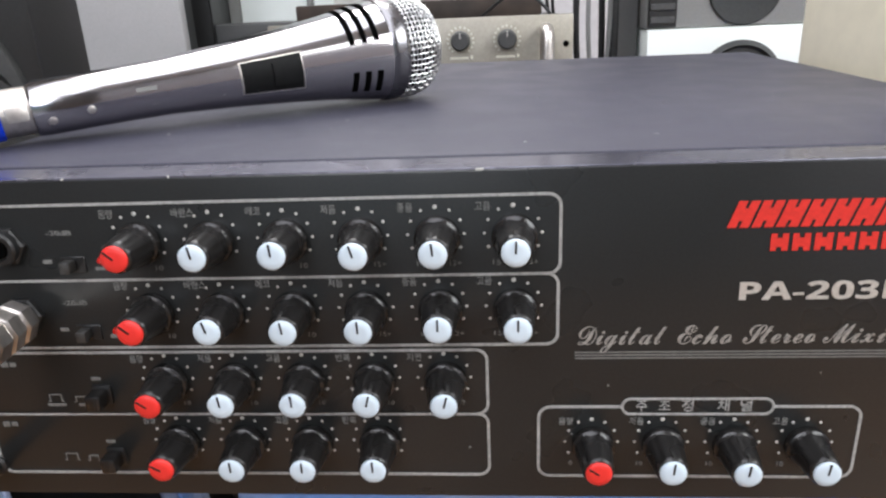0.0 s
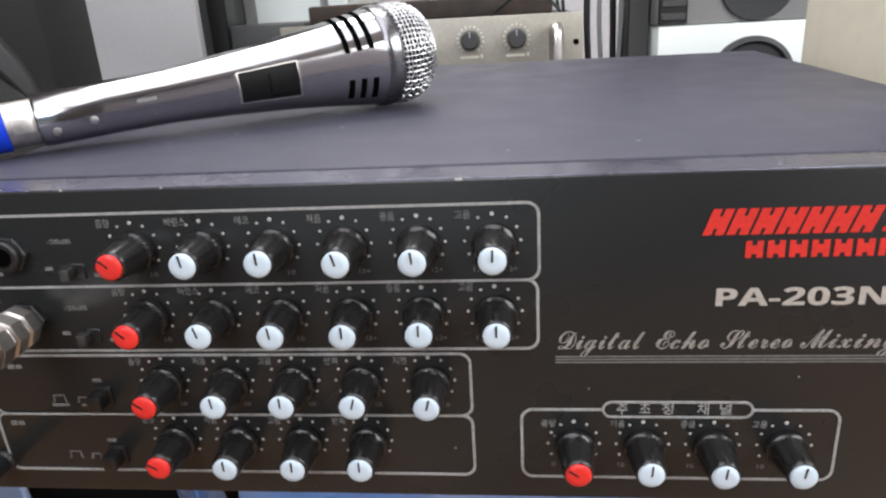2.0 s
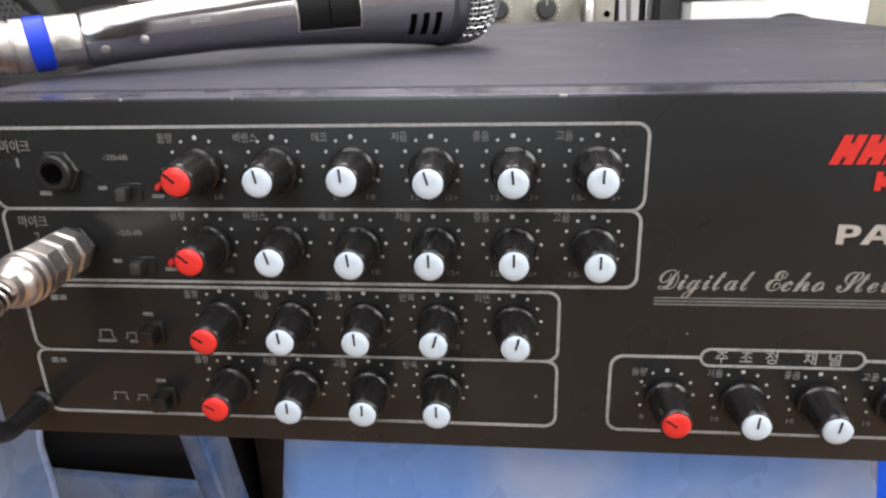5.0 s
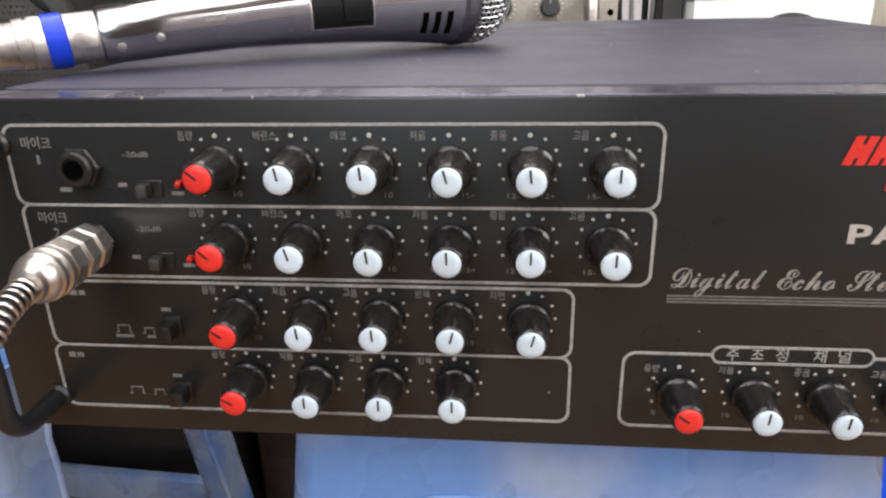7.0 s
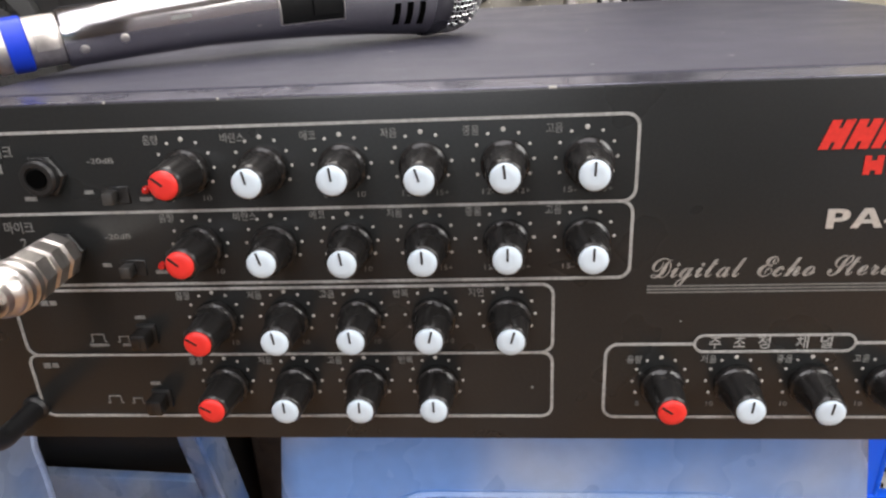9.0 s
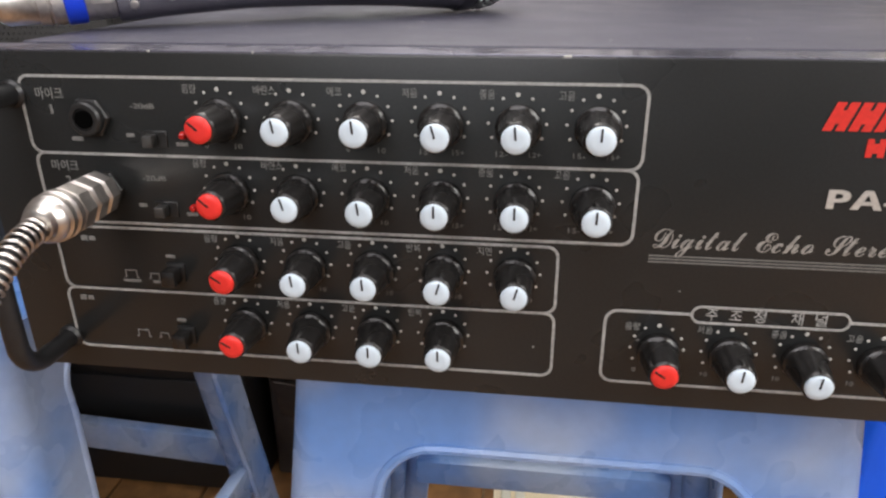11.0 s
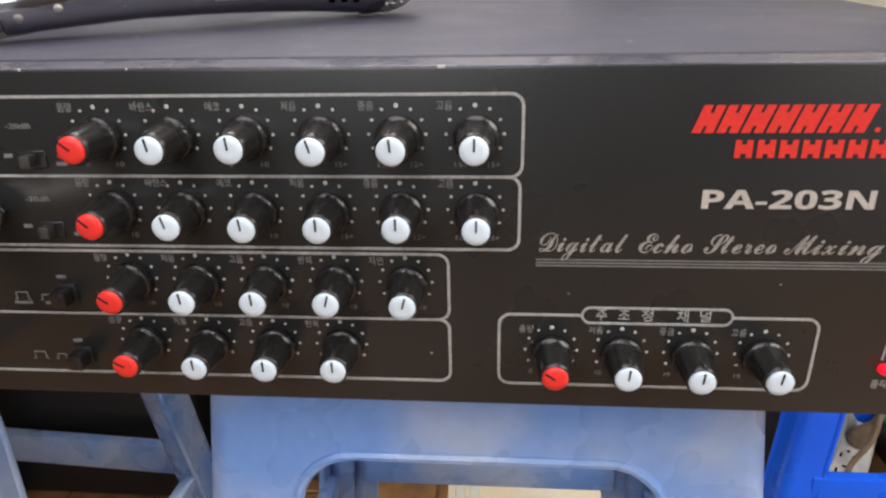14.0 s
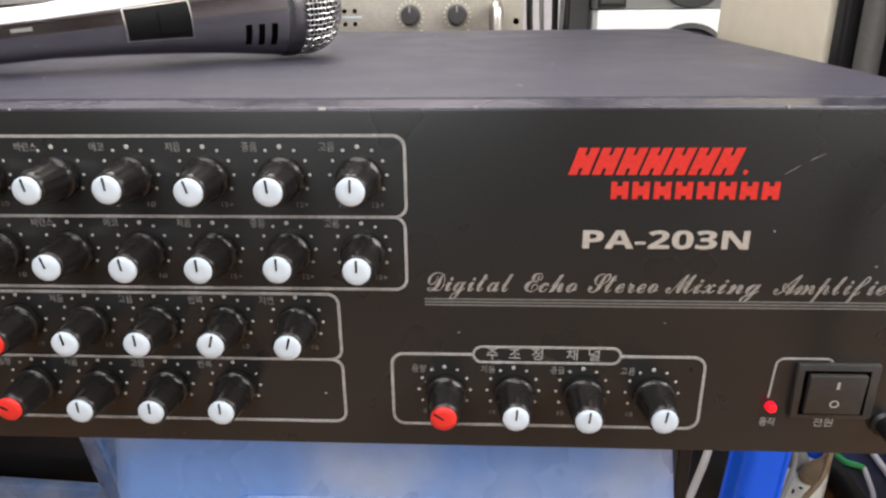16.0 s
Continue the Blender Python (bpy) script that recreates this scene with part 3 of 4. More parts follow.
lead = smooth_path([(JX + 0.003, -0.046, JZ[1] + 0.0006), (JX + 0.0040, -0.058, JZ[1] - 0.0016), (JX + 0.0052, -0.072, JZ[1] - 0.0080), (JX + 0.0050, -0.083, JZ[1] - 0.0165),
                    (JX + 0.0030, -0.0905, JZ[1] - 0.029), (JX - 0.0010, -0.0945, JZ[1] - 0.044), (JX - 0.0100, -0.0955, JZ[1] - 0.064),
                    (JX - 0.0225, -0.0950, JZ[1] - 0.095), (JX - 0.036, -0.088, JZ[1] - 0.150), (JX - 0.050, -0.068, JZ[1] - 0.185),
                    (JX - 0.080, -0.040, JZ[1] - 0.178), (JX - 0.110, -0.020, JZ[1] - 0.135), (JX - 0.150, 0.0, JZ[1] - 0.09)], 14)
part("cable", tube(lead, 0.0034, 14), RUBBER, plug, "black rubber cable")
coil = []
run = lead[0:47]
dist = 0.0
for i in range(len(run) - 1):
    a, b = run[i], run[i + 1]
    way = (b - a).normalized()
    u = Vector((1, 0, 0))
    v = way.cross(u).normalized()
    for k in range(6):
        p = a.lerp(b, k / 6)
        ang = 2 * math.pi * dist / 0.0029
        r = 0.0042 - 0.0006 * i / len(run)
        coil.append(p + r * (u * math.cos(ang) + v * math.sin(ang)))
        dist += (b - a).length / 6
part("spring", tube(coil, 0.00062, 6), NICKEL, plug, "coiled nickel spring", 60)
end = run[-1]
part("ferrule", tube([end + (run[-4] - end) * 0.6, lead[51]], 0.0041, 18), NICKEL, plug)

# ---------------------------------------------------------------- microphone lying on the cover
TAIL, HEAD = Vector((-0.2030, 0.0680, 0.6280)), Vector((-0.0520, 0.1740, 0.6422))
axis = (HEAD - TAIL).normalized()
side = axis.cross(Vector((0, 0, 1))).normalized()          # towards the viewer
upv = side.cross(axis).normalized()
MIC = Matrix((side, upv, axis)).transposed().to_4x4()       # local x to the viewer, y up, z along the microphone
MIC.translation = TAIL
L = (HEAD - TAIL).length
mic = thing("microphone", (-0.13, 0.14, 0.615), "chrome hand microphone with a black switch, lying on the amplifier", "microphone")
BODY = [(0.0095, -0.0004), (0.0115, 0.0), (0.0122, 0.0012), (0.0125, 0.029), (0.0133, 0.058), (0.0156, 0.087), (0.0185, 0.115), (0.0215, 0.139), (0.0243, 0.156), (0.0258, 0.165), (0.0264, 0.1692)]


def body_radius(h):
    for (r0, h0), (r1, h1) in zip(BODY, BODY[1:]):
        if h0 <= h <= h1:
            return r0 + (r1 - r0) * (h - h0) / (h1 - h0)
    return BODY[-1][0]


part("body", lathe(BODY, 64, MIC), CHROME, mic, "tapered chrome body")
part("neck_ring", lathe([(0.0264, 0.1692), (0.0271, 0.1699), (0.0277, 0.1722), (0.0277, 0.1768), (0.0272, 0.1788), (0.0264, 0.1795)], 64, MIC), RING, mic, "chrome ring below the grille")


def patch(h0, h1, a0, a1, lift, n=8, k=10):
    """A raised piece of the body between two heights and two angles (degrees up from the viewer's side)."""
    bm = bmesh.new()
    grid = []
    for i in range(k + 1):
        h = h0 + (h1 - h0) * i / k
        row = []
        for j in range(n + 1):
            a = radians(a0 + (a1 - a0) * j / n)
            for r in (body_radius(h) - 0.002, body_radius(h) + lift):
                row.append(bm.verts.new(MIC @ Vector((r * math.cos(a), r * math.sin(a), h))))
        grid.append(row)
    for i in range(k):
        for j in range(n):
            bm.faces.new((grid[i][2 * j + 1], grid[i][2 * j + 3], grid[i + 1][2 * j + 3], grid[i + 1][2 * j + 1]))
    for i in range(k):
        for j in (0, n):
            bm.faces.new((grid[i][2 * j], grid[i][2 * j + 1], grid[i + 1][2 * j + 1], grid[i + 1][2 * j]))
    for j in range(n):
        for i in (0, k):
            bm.faces.new((grid[i][2 * j], grid[i][2 * j + 1], grid[i][2 * j + 3], grid[i][2 * j + 2]))
    return bm


sw_frame = part("switch_frame", patch(0.0904, 0.1213, -31, 23, 0.0010), NICKEL, mic)
part("switch_plate", patch(0.0910, 0.1207, -29, 21, 0.0012), MATT, sw_frame, "black switch plate")
part("slider", patch(0.1060, 0.1180, -20, 13, 0.0021, 6, 4), MATT, sw_frame)
for h in (0.1468, 0.1533, 0.1598):
    part("slot", patch(h, h + 0.0030, 17, 140, 0.0003, 14, 2), HOLE, mic, "black sound slot")
    part("slot", patch(h, h + 0.0030, -48, -18, 0.0003, 6, 2), HOLE, mic, "black sound slot")
for h, a in ((0.0230, -14), (0.0068, -24)):
    r = body_radius(h)
    m = MIC @ pose(0, 0, h) @ pose(0, 0, 0, 0, 0, a) @ pose(r - 0.0006, 0, 0, 0, 90, 0)
    part("screw", lathe([(0.0019, 0), (0.0019, 0.0009), (0.0014, 0.0012)], 16, m), NICKEL, mic)
part("worn_mark", patch(0.043, 0.052, 4, 12, 0.00015, 3, 4), FAINT, mic, "worn grey marking")

# grille: crossed wires over a dark dome
DOME = [(r * 1.12, 0.1775 + (h - 0.178) * 1.06) for r, h in ((0.0236, 0.178), (0.0243, 0.1812), (0.0246, 0.1850), (0.0243, 0.1890), (0.0234, 0.1928), (0.0218, 0.1962), (0.0194, 0.1992),
                                              (0.0160, 0.2016), (0.0118, 0.2033), (0.0060, 0.2044), (0.0005, 0.2047))]
part("foam", lathe([(r * 0.955, 0.1775 + (h - 0.1775) * 0.955) for r, h in DOME], 40, MIC), FOAM, mic, "dark foam")


def dome_at(s):
    x = s * (len(DOME) - 1)
    i = min(int(x), len(DOME) - 2)
    f = x - i
    return DOME[i][0] * (1 - f) + DOME[i + 1][0] * f, DOME[i][1] * (1 - f) + DOME[i + 1][1] * f


wires = bmesh.new()
N_UP, N_RING = 60, 16
for k in range(N_UP):
    a0 = 2 * math.pi * k / N_UP
    pts = []
    for i in range(41):
        s = 0.90 * i / 40
        r, h = dome_at(s)
        r += 0.00032 * math.cos(math.pi * (s / 0.9 * N_RING + k))
        pts.append(MIC @ Vector((r * math.cos(a0), r * math.sin(a0), h)))
    tube(pts, 0.00038, 5, wires)
for j in range(N_RING):
    r0, h = dome_at(0.90 * (j + 0.5) / N_RING)
    pts = []
    for k in range(120):
        a = 2 * math.pi * k / 120
        r = r0 - 0.00032 * math.cos(math.pi * (j + 0.5 + k / 2))
        pts.append(MIC @ Vector((r * math.cos(a), r * math.sin(a), h)))
    tube(pts, 0.00038, 5, wires, True)
part("grille", wires, WIRE, mic, "woven wire grille", 60)

# connector with a blue ring, and the cream cable running off the corner
plug2 = thing("microphone_connector", tuple(TAIL - axis * 0.03), "silver microphone connector with a blue ring and cream cable", "connector")
CM = MIC
part("shell", lathe([(0.0104, -0.00039), (0.0104, -0.01232), (0.0100, -0.01271)], 32, CM), NICKEL, plug2, "silver shell")
part("latch", box(0.0088, 0.0112, -0.0036, 0.0036, -0.01039, -0.0015, 0.0008, 2, m=CM), NICKEL, plug2)
part("ring", lathe([(0.0106, -0.01255), (0.0112, -0.01309), (0.0112, -0.02017), (0.0106, -0.02064)], 32, CM), BLUE_RING, plug2, "blue plastic ring")
part("rear_shell", lathe([(0.0104, -0.02048), (0.0108, -0.02233), (0.0108, -0.02541), (0.0099, -0.02580), (0.0099, -0.02657), (0.0106, -0.02695), (0.0104, -0.03080), (0.0094, -0.03119),
                          (0.0090, -0.04312), (0.0070, -0.04620), (0.0050, -0.04774)], 32, CM), NICKEL, plug2, "ribbed silver shell")
c0 = TAIL - axis * 0.0465
part("cable", tube(smooth_path([c0, (-0.2570, 0.0350, 0.6225), (-0.2710, 0.0255, 0.6130), (-0.2805, 0.0175, 0.5975), (-0.2900, 0.0080, 0.5680),
                                (-0.3050, -0.002, 0.510), (-0.335, 0.0, 0.40), (-0.40, 0.02, 0.25), (-0.47, 0.04, 0.10), (-0.52, 0.05, 0.006)], 8), 0.0040, 14), CREAM_CABLE, plug2, "cream cable")

# ---------------------------------------------------------------- plastic stools


def plate(outer, inner, place, thick):
    """A moulded wall with a window: two loops of the same number of points in its own plane."""
    bm = bmesh.new()
    n = len(outer)
    lo = [[bm.verts.new(place(u, w, d)) for u, w in ring] for ring in (outer, inner) for d in (0, thick)]
    o0, o1, i0, i1 = lo
    for k in range(n):
        q = (k + 1) % n
        if max(outer[k][1], outer[q][1], inner[k][1], inner[q][1]) < 0.0016:
            continue      # open between the feet
        bm.faces.new((o0[k], o0[q], i0[q], i0[k]))
        bm.faces.new((o1[k], i1[k], i1[q], o1[q]))
        bm.faces.new((o0[k], o1[k], o1[q], o0[q]))
        bm.faces.new((i0[k], i0[q], i1[q], i1[k]))
    return bm


def resample(points, n):
    pts = [Vector(p) for p in points]
    seg = [(pts[(i + 1) % len(pts)] - pts[i]).length for i in range(len(pts))]
    total, out = sum(seg), []
    for k in range(n):
        d = total * k / n
        i = 0
        while d > seg[i]:
            d -= seg[i]
            i += 1
        out.append(pts[i].lerp(pts[(i + 1) % len(pts)], d / seg[i] if seg[i] else 0))
    return [tuple(p) for p in out]


def by_angle(points, centre, n):
    """n points where rays from the centre, at even angles, cross the loop."""
    dense = resample(points, 900)
    polar = sorted((math.atan2(w - centre[1], u - centre[0]), u, w) for u, w in dense)
    out, j = [], 0
    for k in range(n):
        a = -math.pi + 2 * math.pi * (k + 0.5) / n
        while j < len(polar) - 1 and polar[j][0] < a:
            j += 1
        out.append(polar[j][1:])
    return out


def stool(width, depth, height, mat, label, place, win=0.088, apron=0.042, rung=(0.110, 0.170), splay=0.10, group="", side_win=None, rungs=(0, 1, 2, 3), round_r=0.013, seat_edge=0.0065, back_win=None):
    """A square moulded stool: a seat over four flared walls, each with a tall window that leaves two legs, and rungs between the legs."""
    ob = thing("plastic_stool", (0, 0, 0), label, "stool", group)
    ob.matrix_basis = place
    inv = place

    def wpart(name, bm, lab=""):
        bmesh.ops.transform(bm, matrix=inv, verts=bm.verts[:])
        return part(name, bm, mat, ob, lab)

    hw, hd = width / 2, depth / 2
    seat, rings = bmesh.new(), []
    low = height - 0.0255
    for inset, z in [(0.004, low), (-0.0004 - splay * 0.0255, low), (-0.0008 - splay * 0.0245, low + 0.001), (-splay * seat_edge * 0.5, height - seat_edge * 1.15)] + [(seat_edge * (1 - math.cos(radians(a))), height - seat_edge * (1 - math.sin(radians(a)))) for a in range(0, 91, 15)]:
        loop = rounded_loop(-hw + 0.0008 + inset, hw - 0.0008 - inset, -hd + 0.0008 + inset, hd - 0.0008 - inset, max(round_r - max(inset, 0.0), 0.002), 6)
        rings.append([seat.verts.new((x, y, z)) for x, y in loop])
    for a, b in zip(rings, rings[1:]):
        for k in range(len(a)):
            q = (k + 1) % len(a)
            seat.faces.new((a[k], a[q], b[q], b[k]))
    seat.faces.new(rings[0][::-1])
    seat.faces.new(rings[-1])
    wpart("seat", seat)
    for side_no in range(4):
        half, off = (hw, hd) if side_no % 2 == 0 else (hd, hw)
        turn = pose(0, 0, 0, 0, 0, 90 * side_no)
        t = 0.0035

        def at(u, w, d, off=off, turn=turn):
            flare = splay * (height - w)
            return turn @ Vector((u, -(off + flare) + d, w))

        def hull(w):
            return half + splay * (height - w)

        z1 = height - 0.006
        rc = round_r - 0.0010
        outer = [(hull(0.001) - rc, 0.001), (hull(z1) - rc, z1), (-hull(z1) + rc, z1), (-hull(0.001) + rc, 0.001)]
        wi = (back_win or win if side_no == 2 else win) if side_no % 2 == 0 else side_win or win * (half / hw)
        top = height - apron
        inner = [(wi + 0.045, 0.0012), (wi + 0.004, top - 0.05)] + [(wi - 0.028 + 0.032 * math.cos(radians(a)), top - 0.034 + 0.034 * math.sin(radians(a))) for a in range(10, 90, 10)]
        inner += [(-u, w) for u, w in inner[::-1]]
        c = (0, height * 0.5)
        o, i = by_angle(outer, c, 176), by_angle(inner, c, 176)
        wpart("side_wall", plate(o, i, at, t))
        edge = sorted((q for q in i if q[1] > 0.006), key=lambda q: (math.atan2(q[1] - c[1], q[0]) + math.pi / 2) % (2 * math.pi))
        bm = tube([Vector(at(u, w, 0.0008)) for u, w in edge], 0.0030, 8)
        wpart("window_rim", bm)
        zr0, zr1 = rung
        wl = wi + 0.004 + 0.041 * (1 - zr1 / (top - 0.05)) + 0.012
        bar_bm = bmesh.new()
        flare = splay * (height - (zr0 + zr1) / 2)
        box(-wl, wl, -(off + flare) + 0.001, -(off + flare) + 0.016, zr0, zr1, 0.003, 2, bar_bm, turn)
        if side_no in rungs:
            wpart("rung", bar_bm)
        bm = tube([turn @ Vector((half - round_r + splay * (height - w), -(off - round_r + splay * (height - w)), w)) for w in (height - 0.0075, height * 0.5, 0.003)], round_r, 28)
        wpart("corner", bm)
    return ob


stool(0.266, 0.270, 0.460, STOOL, "scuffed light blue plastic stool under the amplifier", pose(0.0070, 0.171, 0, 0, 0, 0), apron=0.039, rung=(0.138, 0.167), group="light blue stools")
stool(0.254, 0.262, 0.422, STOOL, "light blue plastic stool beneath a black speaker", pose(-0.474, 0.240, 0, 0, 0, -3.5), win=0.056, rung=(0.084, 0.124), group="light blue stools", round_r=0.022, seat_edge=0.016, back_win=0.098, side_win=0.078)
stool(0.190, 0.120, 0.420, STOOL_DEEP, "bright deep blue plastic stool over cables", pose(0.4700, 0.500, 0, 0, 0, 0), win=0.062, rung=(0.026, 0.100), splay=0.13, side_win=0.030, rungs=(0, 2))

# ---------------------------------------------------------------- black speaker on the side stool


def perforated(name, w, h, origin, turn, parent, arc, step=0.0038):
    """A flat grille of small raised dimples."""
    bm = bmesh.new()
    nx, nz = int(w / step), int(h / step)
    for i in range(nx):
        for j in range(nz):
            x, z = (i + 0.5 + 0.5 * (j % 2)) * step, (j + 0.5) * step
            over = Vector((max(arc - x, x - (w - arc), 0.0), max(z - (h - arc), 0.0)))
            if over.x and over.y and over.length > arc - 0.004:
                continue
            lathe([(0.0010, 0.0), (0.0009, 0.0006)], 5, origin @ turn @ pose(x, 0, z) @ AHEAD, bm)
    return part(name, bm, BLACK, parent, "perforated grille holes", None)


def cabinet_speaker(name, m, w, d, h, body_mat, label, arc=0.01, tall=0.0):
    ob = thing(name, m.translation, label, "speaker")

    def slab(x0, x1, y0, y1, z0, z1, r):
        """A slab with two round upper corners and softened front edges."""
        bm, rings = bmesh.new(), []
        for inset, y in ((0.0, y1), (0.0, y0 + 0.004), (0.0012, y0 + 0.0012), (0.004, y0)):
            loop = [(x0 + inset, z0 + inset), (x1 - inset, z0 + inset)]
            loop += [(x1 - r + (r - inset) * math.cos(radians(10 * k)), z1 - r + (r - inset) * math.sin(radians(10 * k))) for k in range(10)]
            loop += [(x0 + r - (r - inset) * math.cos(radians(10 * k)), z1 - r + (r - inset) * math.sin(radians(10 * k))) for k in range(9, -1, -1)]
            rings.append([bm.verts.new(m @ Vector((x, y, z))) for x, z in loop])
        for p, q in zip(rings, rings[1:]):
            for k in range(len(p)):
                j = (k + 1) % len(p)
                bm.faces.new((p[k], p[j], q[j], q[k]))
        bm.faces.new(rings[0])
        bm.faces.new(rings[-1][::-1])
        return bm

    part("cabinet", slab(-w / 2, w / 2, -d / 2, d / 2, 0, tall or h, 0.01), body_mat, ob)
    grille = part("grille", slab(-w / 2 + 0.008, w / 2 - 0.008, -d / 2 - 0.006, -d / 2 + 0.002, 0.070, h - 0.008, max(arc - 0.008, 0.006)), GRILLE, ob, "dark grille")
    perforated("grille_hole", w - 0.03, h - 0.090, m @ pose(-w / 2 + 0.015, -d / 2 - 0.0058, 0.080), Matrix(), grille, arc)
    return ob


cabinet_speaker("floor_speaker", pose(-0.374, 0.240, 0.4225, 0, 0, 3), 0.168, 0.062, 0.282, BLACK, "black speaker with a dotted grille, on a blue stool", 0.10, 0.40)

whole("panel", box(-0.612, -0.4615, 0.200, 0.208, 0.4222, 0.575, 0.002, 1), MINT, "pale mint green board standing on a blue stool", "panel")

# ---------------------------------------------------------------- equipment behind


def equipment(x0, x1, y0, y1, z0, z1, label, slots=3):
    ob = thing("equipment_case", ((x0 + x1) / 2, (y0 + y1) / 2, z0), label, "equipment", "black cases on the floor")
    part("case", box(x0, x1, y0, y1, z0, z1, 0.006, 2), BLACK, ob)
    step = (z1 - z0) / slots
    for k in range(slots):
        face = part("front_plate", box(x0 + 0.012, x1 - 0.012, y0 - 0.005, y0 + 0.004, z0 + step * k + 0.008, z0 + step * (k + 1) - 0.008, 0.002, 2), DARKGREY if k % 2 else BLACK, ob)
        for q in range(2):
            part("dial", lathe([(0.014, 0), (0.013, 0.010), (0.011, 0.012)], 24, pose(x0 + (x1 - x0) * (0.3 + 0.4 * q), y0 - 0.004, z0 + step * (k + 0.5)) @ AHEAD), RUBBER, face)
    return ob


equipment(-0.86, -0.345, 0.43, 0.86, 0.0, 0.53, "black equipment case with dials, on the floor")
equipment(-0.325, 0.115, 0.60, 0.98, 0.0, 0.53, "black equipment case with dials, on the floor")
equipment(0.135, 0.75, 0.75, 1.06, 0.0, 0.50, "black equipment case with dials, on the floor")

bga = thing("power_amplifier", (-0.06, 0.78, 0.53), "champagne aluminium amplifier with two black dials, behind the mixer", "amplifier")
bx0, bx1, by = -0.29, 0.1045, 0.705
part("body", box(bx0 + 0.004, bx1 - 0.004, by + 0.004, by + 0.24, 0.536, 0.638, 0.002, 2), DARKGREY, bga, "dark dusty steel case")
fp = part("front_plate", box(bx0, bx1, by, by + 0.006, 0.532, 0.6415, 0.0015, 2), BGAMP, bga, "champagne front plate")
for x in (-0.0392, 0.0205):
    dl = part("dial", lathe([(0.0125, 0), (0.0125, 0.004), (0.0112, 0.014), (0.0098, 0.0155)], 30, pose(x, by, 0.6135) @ AHEAD), DARKGREY, bga, "black dial")
    part("dial_pointer", box(x - 0.0008, x + 0.0008, by - 0.0165, by - 0.014, 0.617, 0.624), DOT, dl)
    ticks = bmesh.new()
    for k in range(15):
        a = radians(-140 + 20 * k)
        lathe([(0.0012, 0), (0.0012, 0.0004)], 8, Matrix.Translation((x + 0.0165 * math.sin(a), by, 0.6135 + 0.0165 * math.cos(a))) @ AHEAD, ticks)
    part("dial_scale", ticks, STRIP, fp, "white dial marks")
    part("printed_bar", box(x - 0.014, x + 0.010, by - 0.0006, by + 0.001, 0.5905, 0.5935), STRIP, fp)
    part("printed_bar", box(x + 0.0125, x + 0.0155, by - 0.0006, by + 0.001, 0.5905, 0.5950), STRIP, fp)
hp = [(0.0695, by, 0.622), (0.0695, by - 0.016, 0.622), (0.0695, by - 0.024, 0.612), (0.0695, by - 0.024, 0.56), (0.0695, by - 0.016, 0.55), (0.0695, by, 0.55)]
part("handle", tube(smooth_path(hp, 5), 0.0092, 16), NICKEL, bga, "polished bow handle")
part("rack_hole", lathe([(0.0040, 0), (0.0036, 0.0006)], 14, Matrix.Translation((0.0955, by, 0.605)) @ AHEAD), HOLE, fp)
lab = bmesh.new()
for j in range(2):
    for i in range(2):
        lathe([(0.0030, 0), (0.0030, 0.0006)], 10, Matrix.Translation((-0.124 + 0.013 * i, by, 0.603 + 0.016 * j)) @ AHEAD, lab)
part("socket_hole", lab, HOLE, fp)
part("printed_bar", box(-0.128, -0.102, by - 0.0006, by + 0.001, 0.6105, 0.6130), CAP_W, fp)

for pts in ([(-0.02, 0.80, 0.634), (0.03, 0.78, 0.668), (0.066, 0.74, 0.655), (0.10, 0.73, 0.60), (0.103, 0.73, 0.54)],
            [(0.070, 0.76, 0.90), (0.071, 0.755, 0.72), (0.074, 0.752, 0.66), (0.080, 0.77, 0.634)],
            [(0.078, 0.76, 0.90), (0.079, 0.755, 0.72), (0.082, 0.752, 0.65), (0.086, 0.77, 0.634)]):
    c = whole("cable", tube(smooth_path(pts, 8), 0.0022, 8), RUBBER, "thin black cable on the rear amplifier", "cable", group="cables behind")
for i, x in enumerate((0.126, 0.139, 0.150, 0.158, 0.166, 0.1665)):
    whole("cable", tube(smooth_path([(x, 0.80 + 0.01 * i, 1.2), (x + 0.004 * math.sin(i * 2), 0.80, 0.80), (x - 0.008 * math.cos(i), 0.80, 0.64), (x + 0.006 * math.sin(i), 0.80, 0.502)], 8),
                        0.0032 if i % 2 else 0.0045, 8), RUBBER if i % 2 == 0 else GREYPAINT, "hanging cable behind the amplifiers", "cable", group="cables behind")

whole("flat_case", box(-0.280, 0.072, 0.815, 0.938, 0.6383, 0.6640, 0.003, 2), DARKCARD, "flat dark brown case lying on the rear amplifier", "case")

# two stacked monitor speakers
m1 = thing("monitor_speaker", (0.30, 0.82, 0.50), "white monitor speaker with a dark woofer", "speaker", "monitor speakers")
part("cabinet", box(0.2000, 0.4250, 0.72, 0.95, 0.502, 0.6165, 0.003, 2), WHITE, m1, "white lacquered cabinet")
part("woofer_surround", lathe([(0.052, 0), (0.052, 0.006), (0.046, 0.009), (0.042, 0.004)], 48, pose(0.3190, 0.72, 0.5485) @ AHEAD), CONE, m1, "dark woofer")
m2 = thing("monitor_speaker", (0.30, 0.82, 0.6165), "grey monitor speaker with a black woofer, stacked on another", "speaker", "monitor speakers")
part("cabinet", box(0.1980, 0.4200, 0.725, 0.95, 0.6172, 0.90, 0.003, 2), GREYPAINT, m2, "grey cabinet")
